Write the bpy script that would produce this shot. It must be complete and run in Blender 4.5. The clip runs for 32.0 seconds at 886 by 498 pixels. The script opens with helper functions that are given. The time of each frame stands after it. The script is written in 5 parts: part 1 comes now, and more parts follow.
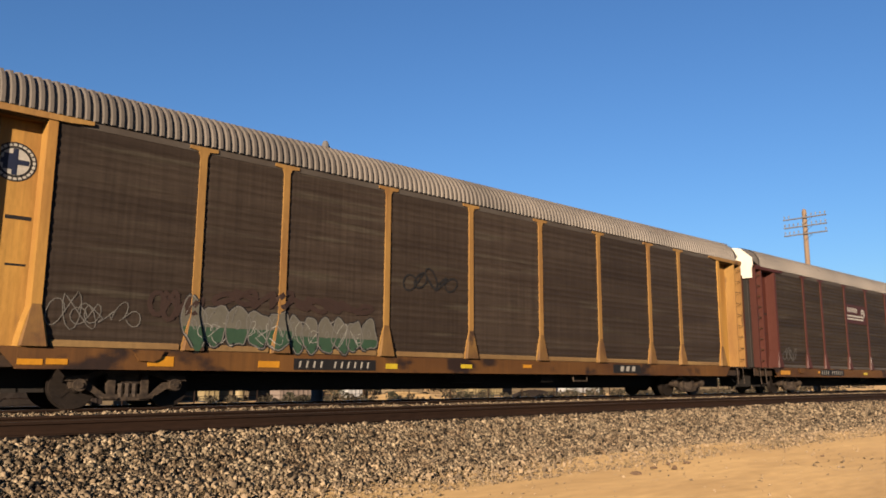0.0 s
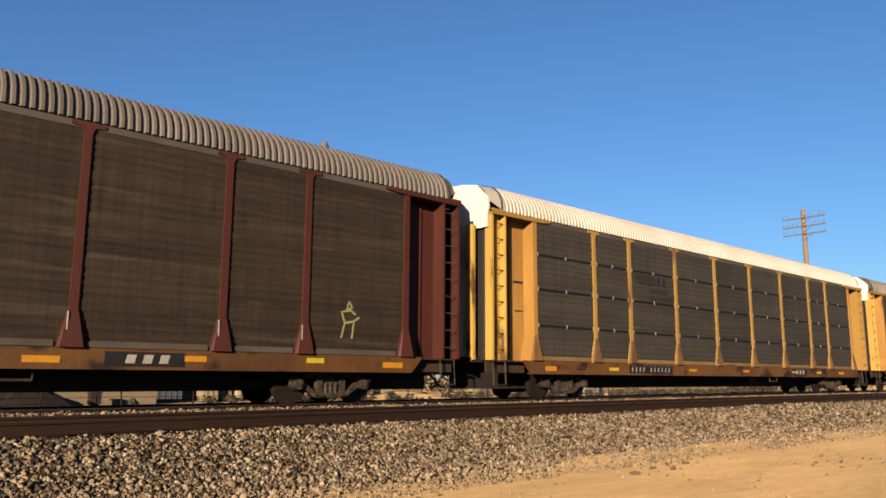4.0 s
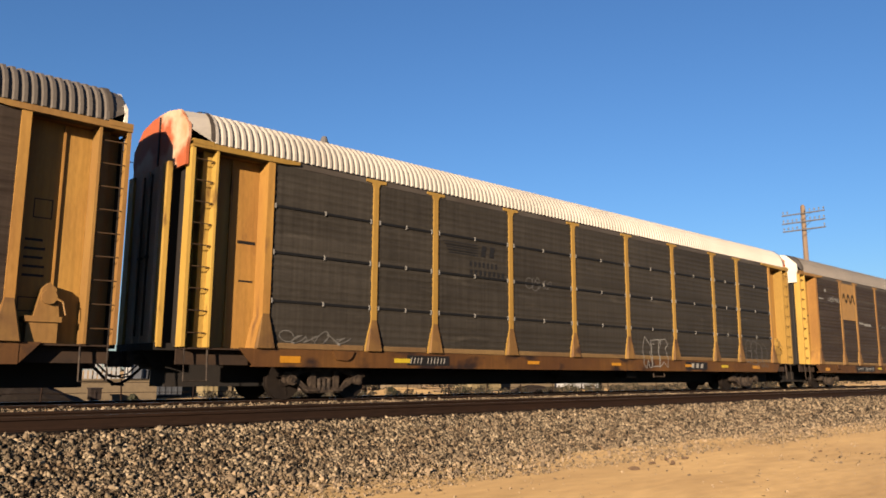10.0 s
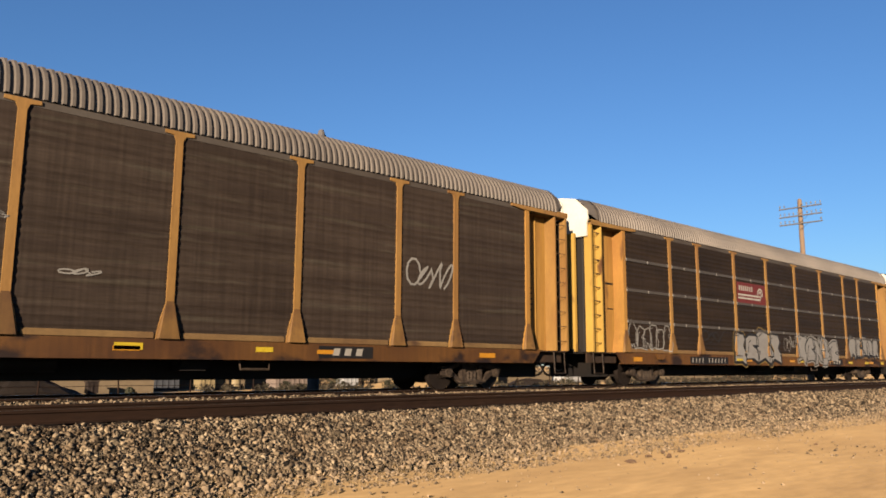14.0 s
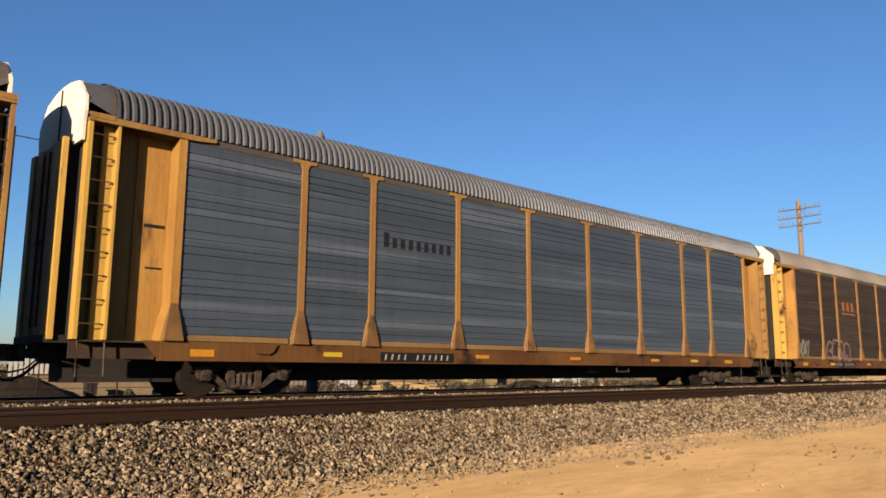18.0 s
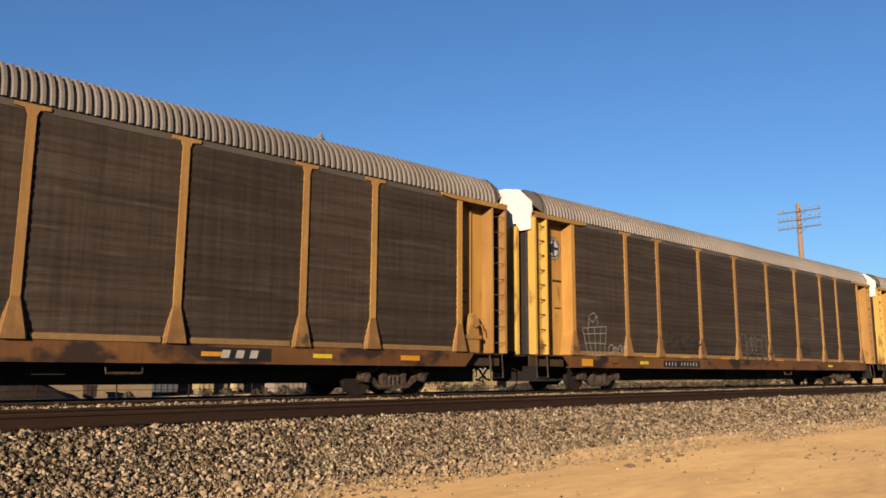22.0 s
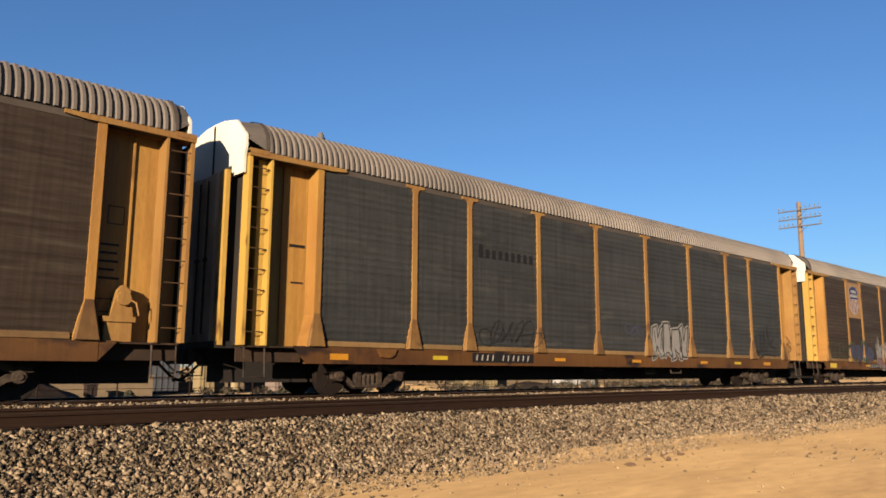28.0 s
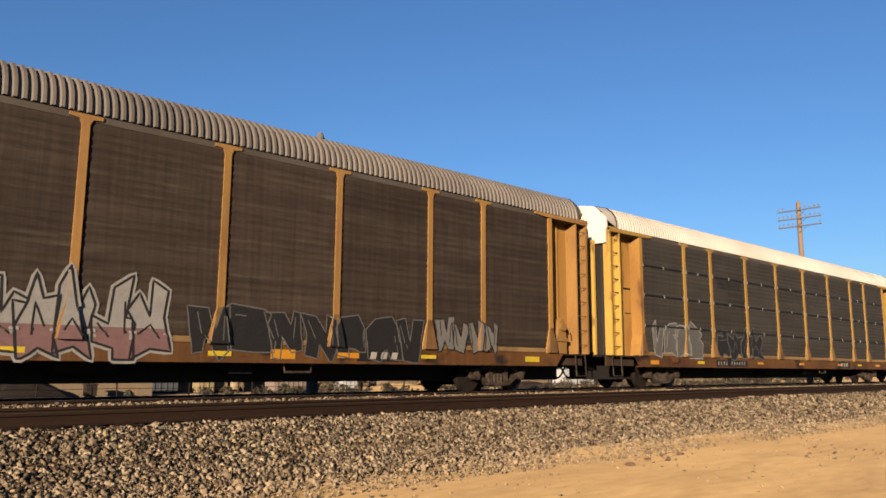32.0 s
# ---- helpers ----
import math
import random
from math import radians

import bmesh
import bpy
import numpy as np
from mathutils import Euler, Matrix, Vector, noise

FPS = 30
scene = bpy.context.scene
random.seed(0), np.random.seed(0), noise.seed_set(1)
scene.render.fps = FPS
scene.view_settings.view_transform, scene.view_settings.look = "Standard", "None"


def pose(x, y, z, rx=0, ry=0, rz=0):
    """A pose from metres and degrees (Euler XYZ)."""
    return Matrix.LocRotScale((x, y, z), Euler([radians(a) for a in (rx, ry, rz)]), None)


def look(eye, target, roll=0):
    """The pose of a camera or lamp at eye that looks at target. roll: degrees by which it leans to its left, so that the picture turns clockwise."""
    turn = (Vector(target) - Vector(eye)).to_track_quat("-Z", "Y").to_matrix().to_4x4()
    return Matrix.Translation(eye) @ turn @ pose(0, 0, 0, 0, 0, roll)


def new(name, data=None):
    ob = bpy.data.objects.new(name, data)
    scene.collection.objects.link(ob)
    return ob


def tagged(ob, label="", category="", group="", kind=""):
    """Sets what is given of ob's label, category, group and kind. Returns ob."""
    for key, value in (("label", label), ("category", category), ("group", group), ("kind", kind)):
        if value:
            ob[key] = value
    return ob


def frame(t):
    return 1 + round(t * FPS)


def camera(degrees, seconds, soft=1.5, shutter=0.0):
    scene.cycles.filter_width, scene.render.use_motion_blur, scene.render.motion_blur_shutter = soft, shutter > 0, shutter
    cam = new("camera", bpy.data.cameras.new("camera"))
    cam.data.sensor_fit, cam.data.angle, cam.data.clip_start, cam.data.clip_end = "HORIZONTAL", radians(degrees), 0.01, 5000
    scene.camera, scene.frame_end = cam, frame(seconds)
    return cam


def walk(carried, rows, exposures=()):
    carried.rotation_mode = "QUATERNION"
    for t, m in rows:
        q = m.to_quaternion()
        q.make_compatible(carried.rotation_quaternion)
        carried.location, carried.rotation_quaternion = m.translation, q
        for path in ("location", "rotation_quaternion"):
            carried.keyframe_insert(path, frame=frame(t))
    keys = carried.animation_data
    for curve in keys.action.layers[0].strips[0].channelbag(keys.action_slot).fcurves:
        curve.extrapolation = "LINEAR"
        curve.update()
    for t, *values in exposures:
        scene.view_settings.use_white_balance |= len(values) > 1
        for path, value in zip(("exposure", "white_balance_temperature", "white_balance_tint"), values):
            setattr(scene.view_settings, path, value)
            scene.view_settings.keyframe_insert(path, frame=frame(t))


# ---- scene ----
cam = camera(60.7, 32.0, soft=1.7)

# a hand-held camera that stands still beside the line: (seconds, sway right, sway down), small turns
SWAY = [
    (0, 8.4, 14.0), (0.5, 8.4, 15.6), (1, 8.2, 16.4), (1.5, 7.6, 14.8), (2, 7.6, 11.4), (2.5, 7.6, 13.0), (3, 8.0, 13.2),
    (3.5, 7.6, 14.4), (4, 6.8, 14.0), (4.5, 7.2, 12.8), (6.5, 7.2, 14.0), (7, 7.2, 12.8), (7.5, 6.8, 11.4), (8, 6.8, 12.8),
    (8.5, 7.2, 12.2), (9, 7.2, 12.0), (9.5, 6.0, 9.8), (10, 6.2, 6.2), (10.5, 5.8, 5.4), (11, 5.8, 3.8), (11.5, 6.2, 3.8),
    (12, 6.2, 3.8), (12.5, 6.2, 2.0), (13, 5.4, -1.0), (13.5, 2.4, -5.4), (15.5, -0.4, -3.2), (16, -0.6, -1.8),
    (16.5, -0.6, -0.2), (17, -1.2, -1.0), (17.5, -1.2, -0.6), (18, -0.6, -2.2), (18.5, -0.8, -2.2), (19, 0.4, -0.2),
    (19.5, 1.0, 0.2), (20, 1.0, 0.2), (20.5, 0.6, 0.4), (21, 0.6, 0.8), (21.5, 0.0, 3.8), (22, -0.8, 2.0), (22.5, -0.4, 0.8),
    (23, 0.0, 0.0), (23.5, 0.0, -3.4), (24, 0.4, -6.4), (24.5, 0.0, -6.4), (25, 0.0, -3.4), (25.5, -0.2, 1.2),
    (27.5, -0.2, 0.4), (28, 0.0, 0.0), (28.5, 0.0, -2.6), (29, -0.4, -2.6), (29.5, 0.0, -5.4), (30, -0.4, -3.4),
    (30.5, -0.4, -1.8), (31, -0.4, -3.4), (31.5, -0.8, -0.4), (32, -0.6, -0.4)]
EYE = Vector((0.0, 0.0, 1.55))
HEADING, PITCH, ROLL = 47.58, 8.985, 0.36      # degrees from the line's direction (+x), above level, lean


def stand(sx, sy):
    a, b = radians(HEADING) + sx / 1339.0, radians(PITCH) + sy / 1339.0
    return look(EYE, EYE + Vector((math.cos(a) * math.cos(b), math.sin(a) * math.cos(b), math.sin(b))), ROLL)


walk(cam, [(t, stand(sx, sy)) for t, sx, sy in SWAY])

# ---- light ----
SUN_AZ, SUN_EL = 31.0, 12.5        # the low sun stands behind the camera, along the line
to_sun = Vector((-math.cos(radians(SUN_AZ)) * math.cos(radians(SUN_EL)), -math.sin(radians(SUN_AZ)) * math.cos(radians(SUN_EL)), math.sin(radians(SUN_EL))))
world = bpy.data.worlds.new("world")
scene.world = world
world.use_nodes = True
wn = world.node_tree.nodes
sky = wn.new("ShaderNodeTexSky")
sky.sky_type, sky.sun_disc = "NISHITA", False
sky.sun_elevation, sky.sun_rotation = radians(SUN_EL), math.atan2(to_sun.x, to_sun.y)
sky.air_density, sky.dust_density, sky.ozone_density, sky.altitude = 1.15, 0.45, 5.0, 250
world.node_tree.links.new(sky.outputs[0], wn["Background"].inputs[0])
wn["Background"].inputs[1].default_value = 0.0315
sun = new("sun", bpy.data.lights.new("sun", "SUN"))
sun.data.energy, sun.data.angle, sun.data.color = 5.0, radians(0.55), (1.0, 0.77, 0.50)
sun.matrix_world = look(to_sun * 50, (0, 0, 0))
scene.view_settings.exposure = 2.1
scene.view_settings.use_white_balance = True
scene.view_settings.white_balance_temperature, scene.view_settings.white_balance_tint = 5880, 15

# ---- materials ----


def material(name, colour, rough=0.7, metal=0.0, second=None, amount=0.35, big=0.8, fine=25.0, grain=0.12, bump=0.15, bump_scale=60.0,
             stretch=(1, 1, 1), rust=None, rust_at=0.62, rust_scale=1.6, per_object=0.0, per_island=0.0, spec=0.2, matte=0.0, tone=0.30, streak=0.0):
    """A weathered surface: colour, a second colour in large patches, fine grain, sharp-edged rust, stain or painted
    sheen patches, bump.
    """
    tone *= 0.87
    colour, second, rust = [tuple(v * tone for v in c) if c else c for c in (colour, second, rust)]
    m = bpy.data.materials.new(name)
    m.use_nodes = True
    n, l = m.node_tree.nodes, m.node_tree.links
    b = n["Principled BSDF"]
    co = n.new("ShaderNodeTexCoord")
    info = n.new("ShaderNodeObjectInfo")
    mp = n.new("ShaderNodeMapping")
    mp.inputs["Scale"].default_value = stretch
    l.new(co.outputs["Object"], mp.inputs[0])

    def noise_at(scale, detail, vec=mp.outputs[0], shift=0.0):
        t = n.new("ShaderNodeTexNoise")
        t.noise_dimensions = "4D"
        t.inputs["Scale"].default_value, t.inputs["Detail"].default_value = scale, detail
        w = n.new("ShaderNodeMath")
        w.operation = "MULTIPLY_ADD"
        l.new(info.outputs["Random"], w.inputs[0])
        w.inputs[1].default_value, w.inputs[2].default_value = 37.0, shift
        l.new(w.outputs[0], t.inputs["W"])
        l.new(vec, t.inputs["Vector"])
        return t.outputs[0]

    def ramp(src, lo, hi):
        r = n.new("ShaderNodeMapRange")
        l.new(src, r.inputs[0])
        r.inputs[1].default_value, r.inputs[2].default_value = lo, hi
        return r.outputs[0]

    def mix(fac, a, c, mode="MIX"):
        x = n.new("ShaderNodeMix")
        x.data_type, x.blend_type = "RGBA", mode
        for s, v in ((x.inputs[0], fac), (x.inputs[6], a), (x.inputs[7], c)):
            if isinstance(v, (int, float)):
                s.default_value = v
            elif isinstance(v, tuple):
                s.default_value = (*v, 1)
            else:
                l.new(v, s)
        return x.outputs[2]

    out = n.new("ShaderNodeRGB")
    out.outputs[0].default_value = (*colour, 1)
    out = out.outputs[0]
    if second:
        k = n.new("ShaderNodeMath")
        k.operation = "MULTIPLY"
        l.new(ramp(noise_at(big, 6), 0.35, 0.68), k.inputs[0])
        k.inputs[1].default_value = min(1.0, amount * 2)
        out = mix(k.outputs[0], out, second)
    if rust:
        out = mix(ramp(noise_at(rust_scale, 9, shift=11.0), rust_at, rust_at + 0.09), out, rust)
    g = ramp(noise_at(fine, 5, shift=5.0), 0.25, 0.75)
    gm = n.new("ShaderNodeMapRange")
    l.new(g, gm.inputs[0])
    gm.inputs[3].default_value, gm.inputs[4].default_value = 1 - grain, 1 + grain
    cc = n.new("ShaderNodeCombineColor")
    for i in range(3):
        l.new(gm.outputs[0], cc.inputs[i])
    out = mix(1.0, out, cc.outputs[0], "MULTIPLY")
    if streak:
        ms = n.new("ShaderNodeMapping")
        ms.inputs["Scale"].default_value = (14, 1, 0.5)
        l.new(co.outputs["Object"], ms.inputs[0])
        sr = n.new("ShaderNodeMapRange")
        l.new(noise_at(1.0, 5, ms.outputs[0], 7.0), sr.inputs[0])
        sr.inputs[1].default_value, sr.inputs[2].default_value = 0.3, 0.7
        sr.inputs[3].default_value, sr.inputs[4].default_value = 1 - streak, 1 + streak
        c3 = n.new("ShaderNodeCombineColor")
        for i in range(3):
            l.new(sr.outputs[0], c3.inputs[i])
        out = mix(1.0, out, c3.outputs[0], "MULTIPLY")
    for width, socket in ((per_object, info.outputs["Random"]), (per_island, None)):
        if width:
            if socket is None:
                socket = n.new("ShaderNodeNewGeometry").outputs["Random Per Island"]
            r = n.new("ShaderNodeMapRange")
            l.new(socket, r.inputs[0])
            r.inputs[3].default_value, r.inputs[4].default_value = 1 - width, 1 + width
            c2 = n.new("ShaderNodeCombineColor")
            for i in range(3):
                l.new(r.outputs[0], c2.inputs[i])
            out = mix(1.0, out, c2.outputs[0], "MULTIPLY")
    l.new(out, b.inputs["Base Color"])
    b.inputs["Metallic"].default_value = metal
    b.inputs["Diffuse Roughness"].default_value = matte
    b.inputs["Specular IOR Level"].default_value = spec
    rr = n.new("ShaderNodeMapRange")
    l.new(g, rr.inputs[0])
    rr.inputs[3].default_value, rr.inputs[4].default_value = max(0.05, rough - 0.12), min(1, rough + 0.12)
    l.new(rr.outputs[0], b.inputs["Roughness"])
    if bump:
        bp = n.new("ShaderNodeBump")
        bp.inputs["Strength"].default_value, bp.inputs["Distance"].default_value = bump, 0.01
        l.new(noise_at(bump_scale, 6, co.outputs["Object"], 3.0), bp.inputs["Height"])
        l.new(bp.outputs[0], b.inputs["Normal"])
    return m


YELLOW = material("faded_yellow_paint", (0.50, 0.28, 0.07), 0.6, second=(0.38, 0.19, 0.055), amount=0.5, big=1.3, tone=0.285, streak=0.12, rust=(0.13, 0.055, 0.025), rust_at=0.66, rust_scale=2.2, stretch=(1, 1, 0.35), per_object=0.08)
BRIGHT = material("fresh_yellow_paint", (0.62, 0.37, 0.075), 0.55, tone=0.26, streak=0.1, second=(0.54, 0.30, 0.05), amount=0.35, rust=(0.15, 0.06, 0.025), rust_at=0.63, stretch=(1, 1, 0.35), per_object=0.06)
SILL = material("rusty_yellow_sill", (0.51, 0.22, 0.038), 0.7, second=(0.28, 0.108, 0.024), amount=0.5, big=0.5, rust=(0.075, 0.032, 0.018), rust_at=0.54, rust_scale=1.1, stretch=(1, 1, 1.6), per_object=0.1, tone=0.115, streak=0.2)
# brighter copy of the yellow: sunlight on the car ends put into the colour
LIT_YELLOW = material("sun_brightened_yellow_paint", (0.84, 0.53, 0.10), 0.6, second=(0.70, 0.42, 0.08), amount=0.35, rust=(0.20, 0.09, 0.03), rust_at=0.59, rust_scale=2.5, stretch=(1, 1, 0.35), tone=0.27, streak=0.12)
# post feet: a darker, browner yellow than the shafts
FOOT_YELLOW = material("dull_foot_yellow_paint", (0.42, 0.225, 0.055), 0.75, second=(0.22, 0.105, 0.035), amount=0.55, big=2.0, rust=(0.09, 0.045, 0.025), rust_at=0.60, rust_scale=2.0, per_object=0.15, tone=0.22, streak=0.15)
DUSTY = material("dust_coated_yellow_rail", (0.50, 0.31, 0.11), 0.8, second=(0.36, 0.20, 0.075), amount=0.5, big=1.2, rust=(0.14, 0.07, 0.03), rust_at=0.62, rust_scale=1.5, stretch=(0.5, 1, 1), per_object=0.16, tone=0.205, streak=0.12)
# end sill: the shade under the ladder and its dirt, both in the colour
SILL_SHADE = material("shade_and_dirt_dark_paint", (0.075, 0.040, 0.018), 0.8, second=(0.035, 0.02, 0.012), amount=0.6, big=1.5, rust=(0.22, 0.10, 0.03), rust_at=0.66, grain=0.3, tone=0.3)
# lighter copy of the yellow, with the sunlight on recess and end posts painted in
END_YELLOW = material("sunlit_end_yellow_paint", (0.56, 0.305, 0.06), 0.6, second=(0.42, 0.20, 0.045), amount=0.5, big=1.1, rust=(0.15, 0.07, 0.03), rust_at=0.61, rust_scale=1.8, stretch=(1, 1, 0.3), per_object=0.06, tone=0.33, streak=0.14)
MAROON = material("maroon_paint", (0.15, 0.034, 0.018), 0.6, second=(0.10, 0.026, 0.015), amount=0.4, rust=(0.05, 0.02, 0.015), rust_at=0.66, stretch=(1, 1, 0.35), tone=0.22)
PANELS = {
    "brown": material("dusty_dark_steel", (0.092, 0.067, 0.049), 0.62, 0.05, second=(0.060, 0.042, 0.031), amount=0.5, big=0.9, rust=(0.105, 0.084, 0.060), rust_at=0.57, stretch=(0.22, 1, 3.0), per_object=0.14, grain=0.2, fine=14, tone=0.26, streak=0.22, spec=0.09),
    "olive": material("olive_grey_steel", (0.078, 0.056, 0.036), 0.6, 0.05, second=(0.050, 0.035, 0.024), amount=0.5, rust=(0.10, 0.076, 0.052), rust_at=0.57, stretch=(0.22, 1, 3.0), per_object=0.1, grain=0.2, fine=14, tone=0.26, streak=0.22, spec=0.09),
    "dark": material("dark_grey_steel", (0.096, 0.083, 0.066), 0.6, 0.05, second=(0.070, 0.060, 0.047), amount=0.5, rust=(0.125, 0.108, 0.085), rust_at=0.62, stretch=(0.4, 1, 2.0), per_object=0.12, grain=0.18, fine=14, tone=0.26, streak=0.22, spec=0.09),
    "grey": material("grey_green_steel", (0.092, 0.095, 0.092), 0.55, 0.1, second=(0.066, 0.068, 0.066), amount=0.5, rust=(0.12, 0.12, 0.108), rust_at=0.6, stretch=(0.4, 1, 2.0), per_object=0.08, grain=0.16, fine=14, tone=0.26, streak=0.22, spec=0.09),
    # rust is a paler blue here: glossy highlight bands painted into the steel
    "blue": material("blue_grey_galvanised_steel", (0.135, 0.172, 0.225), 0.42, 0.25, second=(0.090, 0.115, 0.15), amount=0.5, rust=(0.21, 0.25, 0.31), rust_at=0.56, rust_scale=1.0, stretch=(0.07, 1, 2.6), per_object=0.06, grain=0.14, fine=14, tone=0.26, streak=0.13, spec=0.35),
    "choc": material("chocolate_brown_steel", (0.060, 0.039, 0.024), 0.65, 0.05, second=(0.036, 0.025, 0.018), amount=0.5, rust=(0.062, 0.045, 0.033), rust_at=0.62, stretch=(0.45, 1, 2.0), per_object=0.12, grain=0.18, fine=14, tone=0.26, streak=0.22, spec=0.09),
}
ROOF = material("dull_galvanised_roof", (0.30, 0.258, 0.215), 0.6, 0.2, tone=0.30, second=(0.19, 0.165, 0.14), amount=0.5, big=0.5, rust=(0.16, 0.11, 0.08), rust_at=0.68, rust_scale=0.6, grain=0.12)
ROOF_BLUE = material("blue_galvanised_roof", (0.20, 0.215, 0.245), 0.55, 0.4, second=(0.15, 0.155, 0.17), amount=0.5, big=0.5, grain=0.12)
ROOF_WHITE = material("white_galvanised_roof", (0.68, 0.62, 0.53), 0.6, 0.1, tone=0.36, second=(0.52, 0.46, 0.38), amount=0.4, big=0.5, grain=0.08)
WHITE = material("weathered_white_paint", (0.72, 0.67, 0.56), 0.6, tone=0.52, second=(0.55, 0.52, 0.46), amount=0.4, rust=(0.30, 0.22, 0.15), rust_at=0.70)
RUSTY_WHITE = material("white_paint_with_orange_rust", (0.62, 0.48, 0.34), 0.7, tone=0.55, second=(0.50, 0.20, 0.08), amount=0.8, big=1.3, rust=(0.36, 0.09, 0.03), rust_at=0.45, rust_scale=0.8)
DOOR = material("dull_grey_door_steel", (0.46, 0.37, 0.27), 0.8, 0.0, second=(0.26, 0.20, 0.15), amount=0.6, big=1.4, stretch=(1, 1, 0.3), tone=0.7, streak=0.2)
CHORD = material("grey_brown_steel", (0.16, 0.135, 0.11), 0.65, 0.2, second=(0.11, 0.085, 0.065), amount=0.5)
# underframe steel; also the black that stands for shade between the car-end posts
UNDER = material("sooty_steel_and_shade_black", (0.018, 0.015, 0.013), 0.8, second=(0.030, 0.022, 0.016), amount=0.5, grain=0.25)
# second gives small pale spots that stand for highlights on the truck castings
CAST = material("rusty_cast_steel_with_highlights", (0.050, 0.032, 0.022), 0.75, 0.1, second=(0.24, 0.17, 0.11), amount=0.38, big=8, grain=0.4, tone=0.18)
RUNG = material("dark_worn_rung_steel", (0.16, 0.085, 0.03), 0.7, second=(0.08, 0.045, 0.022), amount=0.5, grain=0.2)
STRAW = material("dry_straw_blade", (0.46, 0.33, 0.16), 0.9, second=(0.34, 0.25, 0.12), amount=0.5, big=3, per_island=0.4, tone=0.36)
WHEEL = material("worn_wheel_steel", (0.035, 0.026, 0.021), 0.6, 0.5, second=(0.055, 0.040, 0.030), amount=0.4, big=3)
RUBBER = material("black_rubber_hose", (0.012, 0.011, 0.011), 0.6, bump=0.05)
RAIL = material("rusted_rail_steel", (0.105, 0.052, 0.028), 0.8, 0.1, spec=0.08, second=(0.070, 0.038, 0.024), amount=0.5, big=2.0, stretch=(0.2, 1, 1), grain=0.25, tone=0.125)
RAIL_HEAD = material("worn_rail_head_steel", (0.30, 0.25, 0.21), 0.38, 0.8, second=(0.20, 0.15, 0.11), amount=0.4, big=2.0, stretch=(0.1, 1, 1))
TIE = material("weathered_timber_tie", (0.085, 0.052, 0.034), 0.9, spec=0.05, second=(0.055, 0.042, 0.034), amount=0.5, stretch=(6, 1, 6), per_object=0.25, bump=0.5, tone=0.13)
ARM_WOOD = material("silvery_crossarm_wood", (0.36, 0.34, 0.33), 0.9, second=(0.27, 0.25, 0.24), amount=0.5, tone=0.20)
WOOD = material("sun_bleached_pole_wood", (0.36, 0.25, 0.16), 0.9, second=(0.27, 0.185, 0.12), amount=0.5, stretch=(6, 6, 0.4), bump=0.4, tone=0.34)
SAND = material("tan_dirt", (0.41, 0.278, 0.128), 0.95, second=(0.31, 0.205, 0.095), amount=0.6, big=0.9, fine=7, grain=0.16, bump=0.9, bump_scale=9, stretch=(0.3, 1, 1), spec=0.1, matte=1.0, tone=0.36)
# near black: the shade in the gaps between stones is put into this colour
BALLAST = material("ballast_with_gap_shade", (0.050, 0.036, 0.026), 0.95, second=(0.032, 0.024, 0.018), amount=0.5, big=9, fine=30, grain=0.4, bump=1.0, bump_scale=22, spec=0.1, matte=1.0, tone=0.2)
STONE = material("crushed_grey_stone", (0.45, 0.352, 0.225), 0.9, second=(0.21, 0.142, 0.080), amount=0.5, big=5, grain=0.2, per_island=0.95, spec=0.12, matte=0.1, tone=0.27)
PEBBLE = material("dusty_pebble", (0.42, 0.305, 0.18), 0.9, second=(0.28, 0.21, 0.14), amount=0.4, big=6, per_island=0.6, spec=0.2, matte=0.7, tone=0.34)
FLAT = {}


def flat(name, colour, rough=0.6, **more):
    if name not in FLAT:
        FLAT[name] = material(name, colour, rough, second=tuple(c * 0.75 for c in colour), amount=0.35, big=5, grain=0.12, bump=0.05, **more)
    return FLAT[name]


AMBER = flat("amber_reflective_sheet", (0.80, 0.36, 0.02), 0.35)
LEMON = flat("yellow_reflective_sheet", (0.85, 0.62, 0.03), 0.35)
BLACK = flat("black_stencil_paint", (0.018, 0.016, 0.015))
PALE = flat("off_white_paint", (0.66, 0.62, 0.54))

# ---- mesh helpers ----


def box(bm, x0, x1, y0, y1, z0, z1):
    v = [bm.verts.new((x, y, z)) for x in (x0, x1) for y in (y0, y1) for z in (z0, z1)]
    for f in ((0, 1, 3, 2), (4, 6, 7, 5), (0, 4, 5, 1), (2, 3, 7, 6), (0, 2, 6, 4), (1, 5, 7, 3)):
        bm.faces.new([v[i] for i in f])


def prism(bm, outline, axis, a, b):
    """A closed outline in the two other axes, drawn out along axis from a to b."""
    def at(p, q):
        return {"x": (q, p[0], p[1]), "y": (p[0], q, p[1]), "z": (p[0], p[1], q)}[axis]
    lo = [bm.verts.new(at(p, a)) for p in outline]
    hi = [bm.verts.new(at(p, b)) for p in outline]
    n = len(outline)
    for i in range(n):
        bm.faces.new((lo[i], lo[(i + 1) % n], hi[(i + 1) % n], hi[i]))
    bm.faces.new(lo[::-1])
    bm.faces.new(hi)


def disc(bm, c, r, axis, a, b, n=20):
    prism(bm, [(c[0] + r * math.cos(6.28319 * i / n), c[1] + r * math.sin(6.28319 * i / n)) for i in range(n)], axis, a, b)


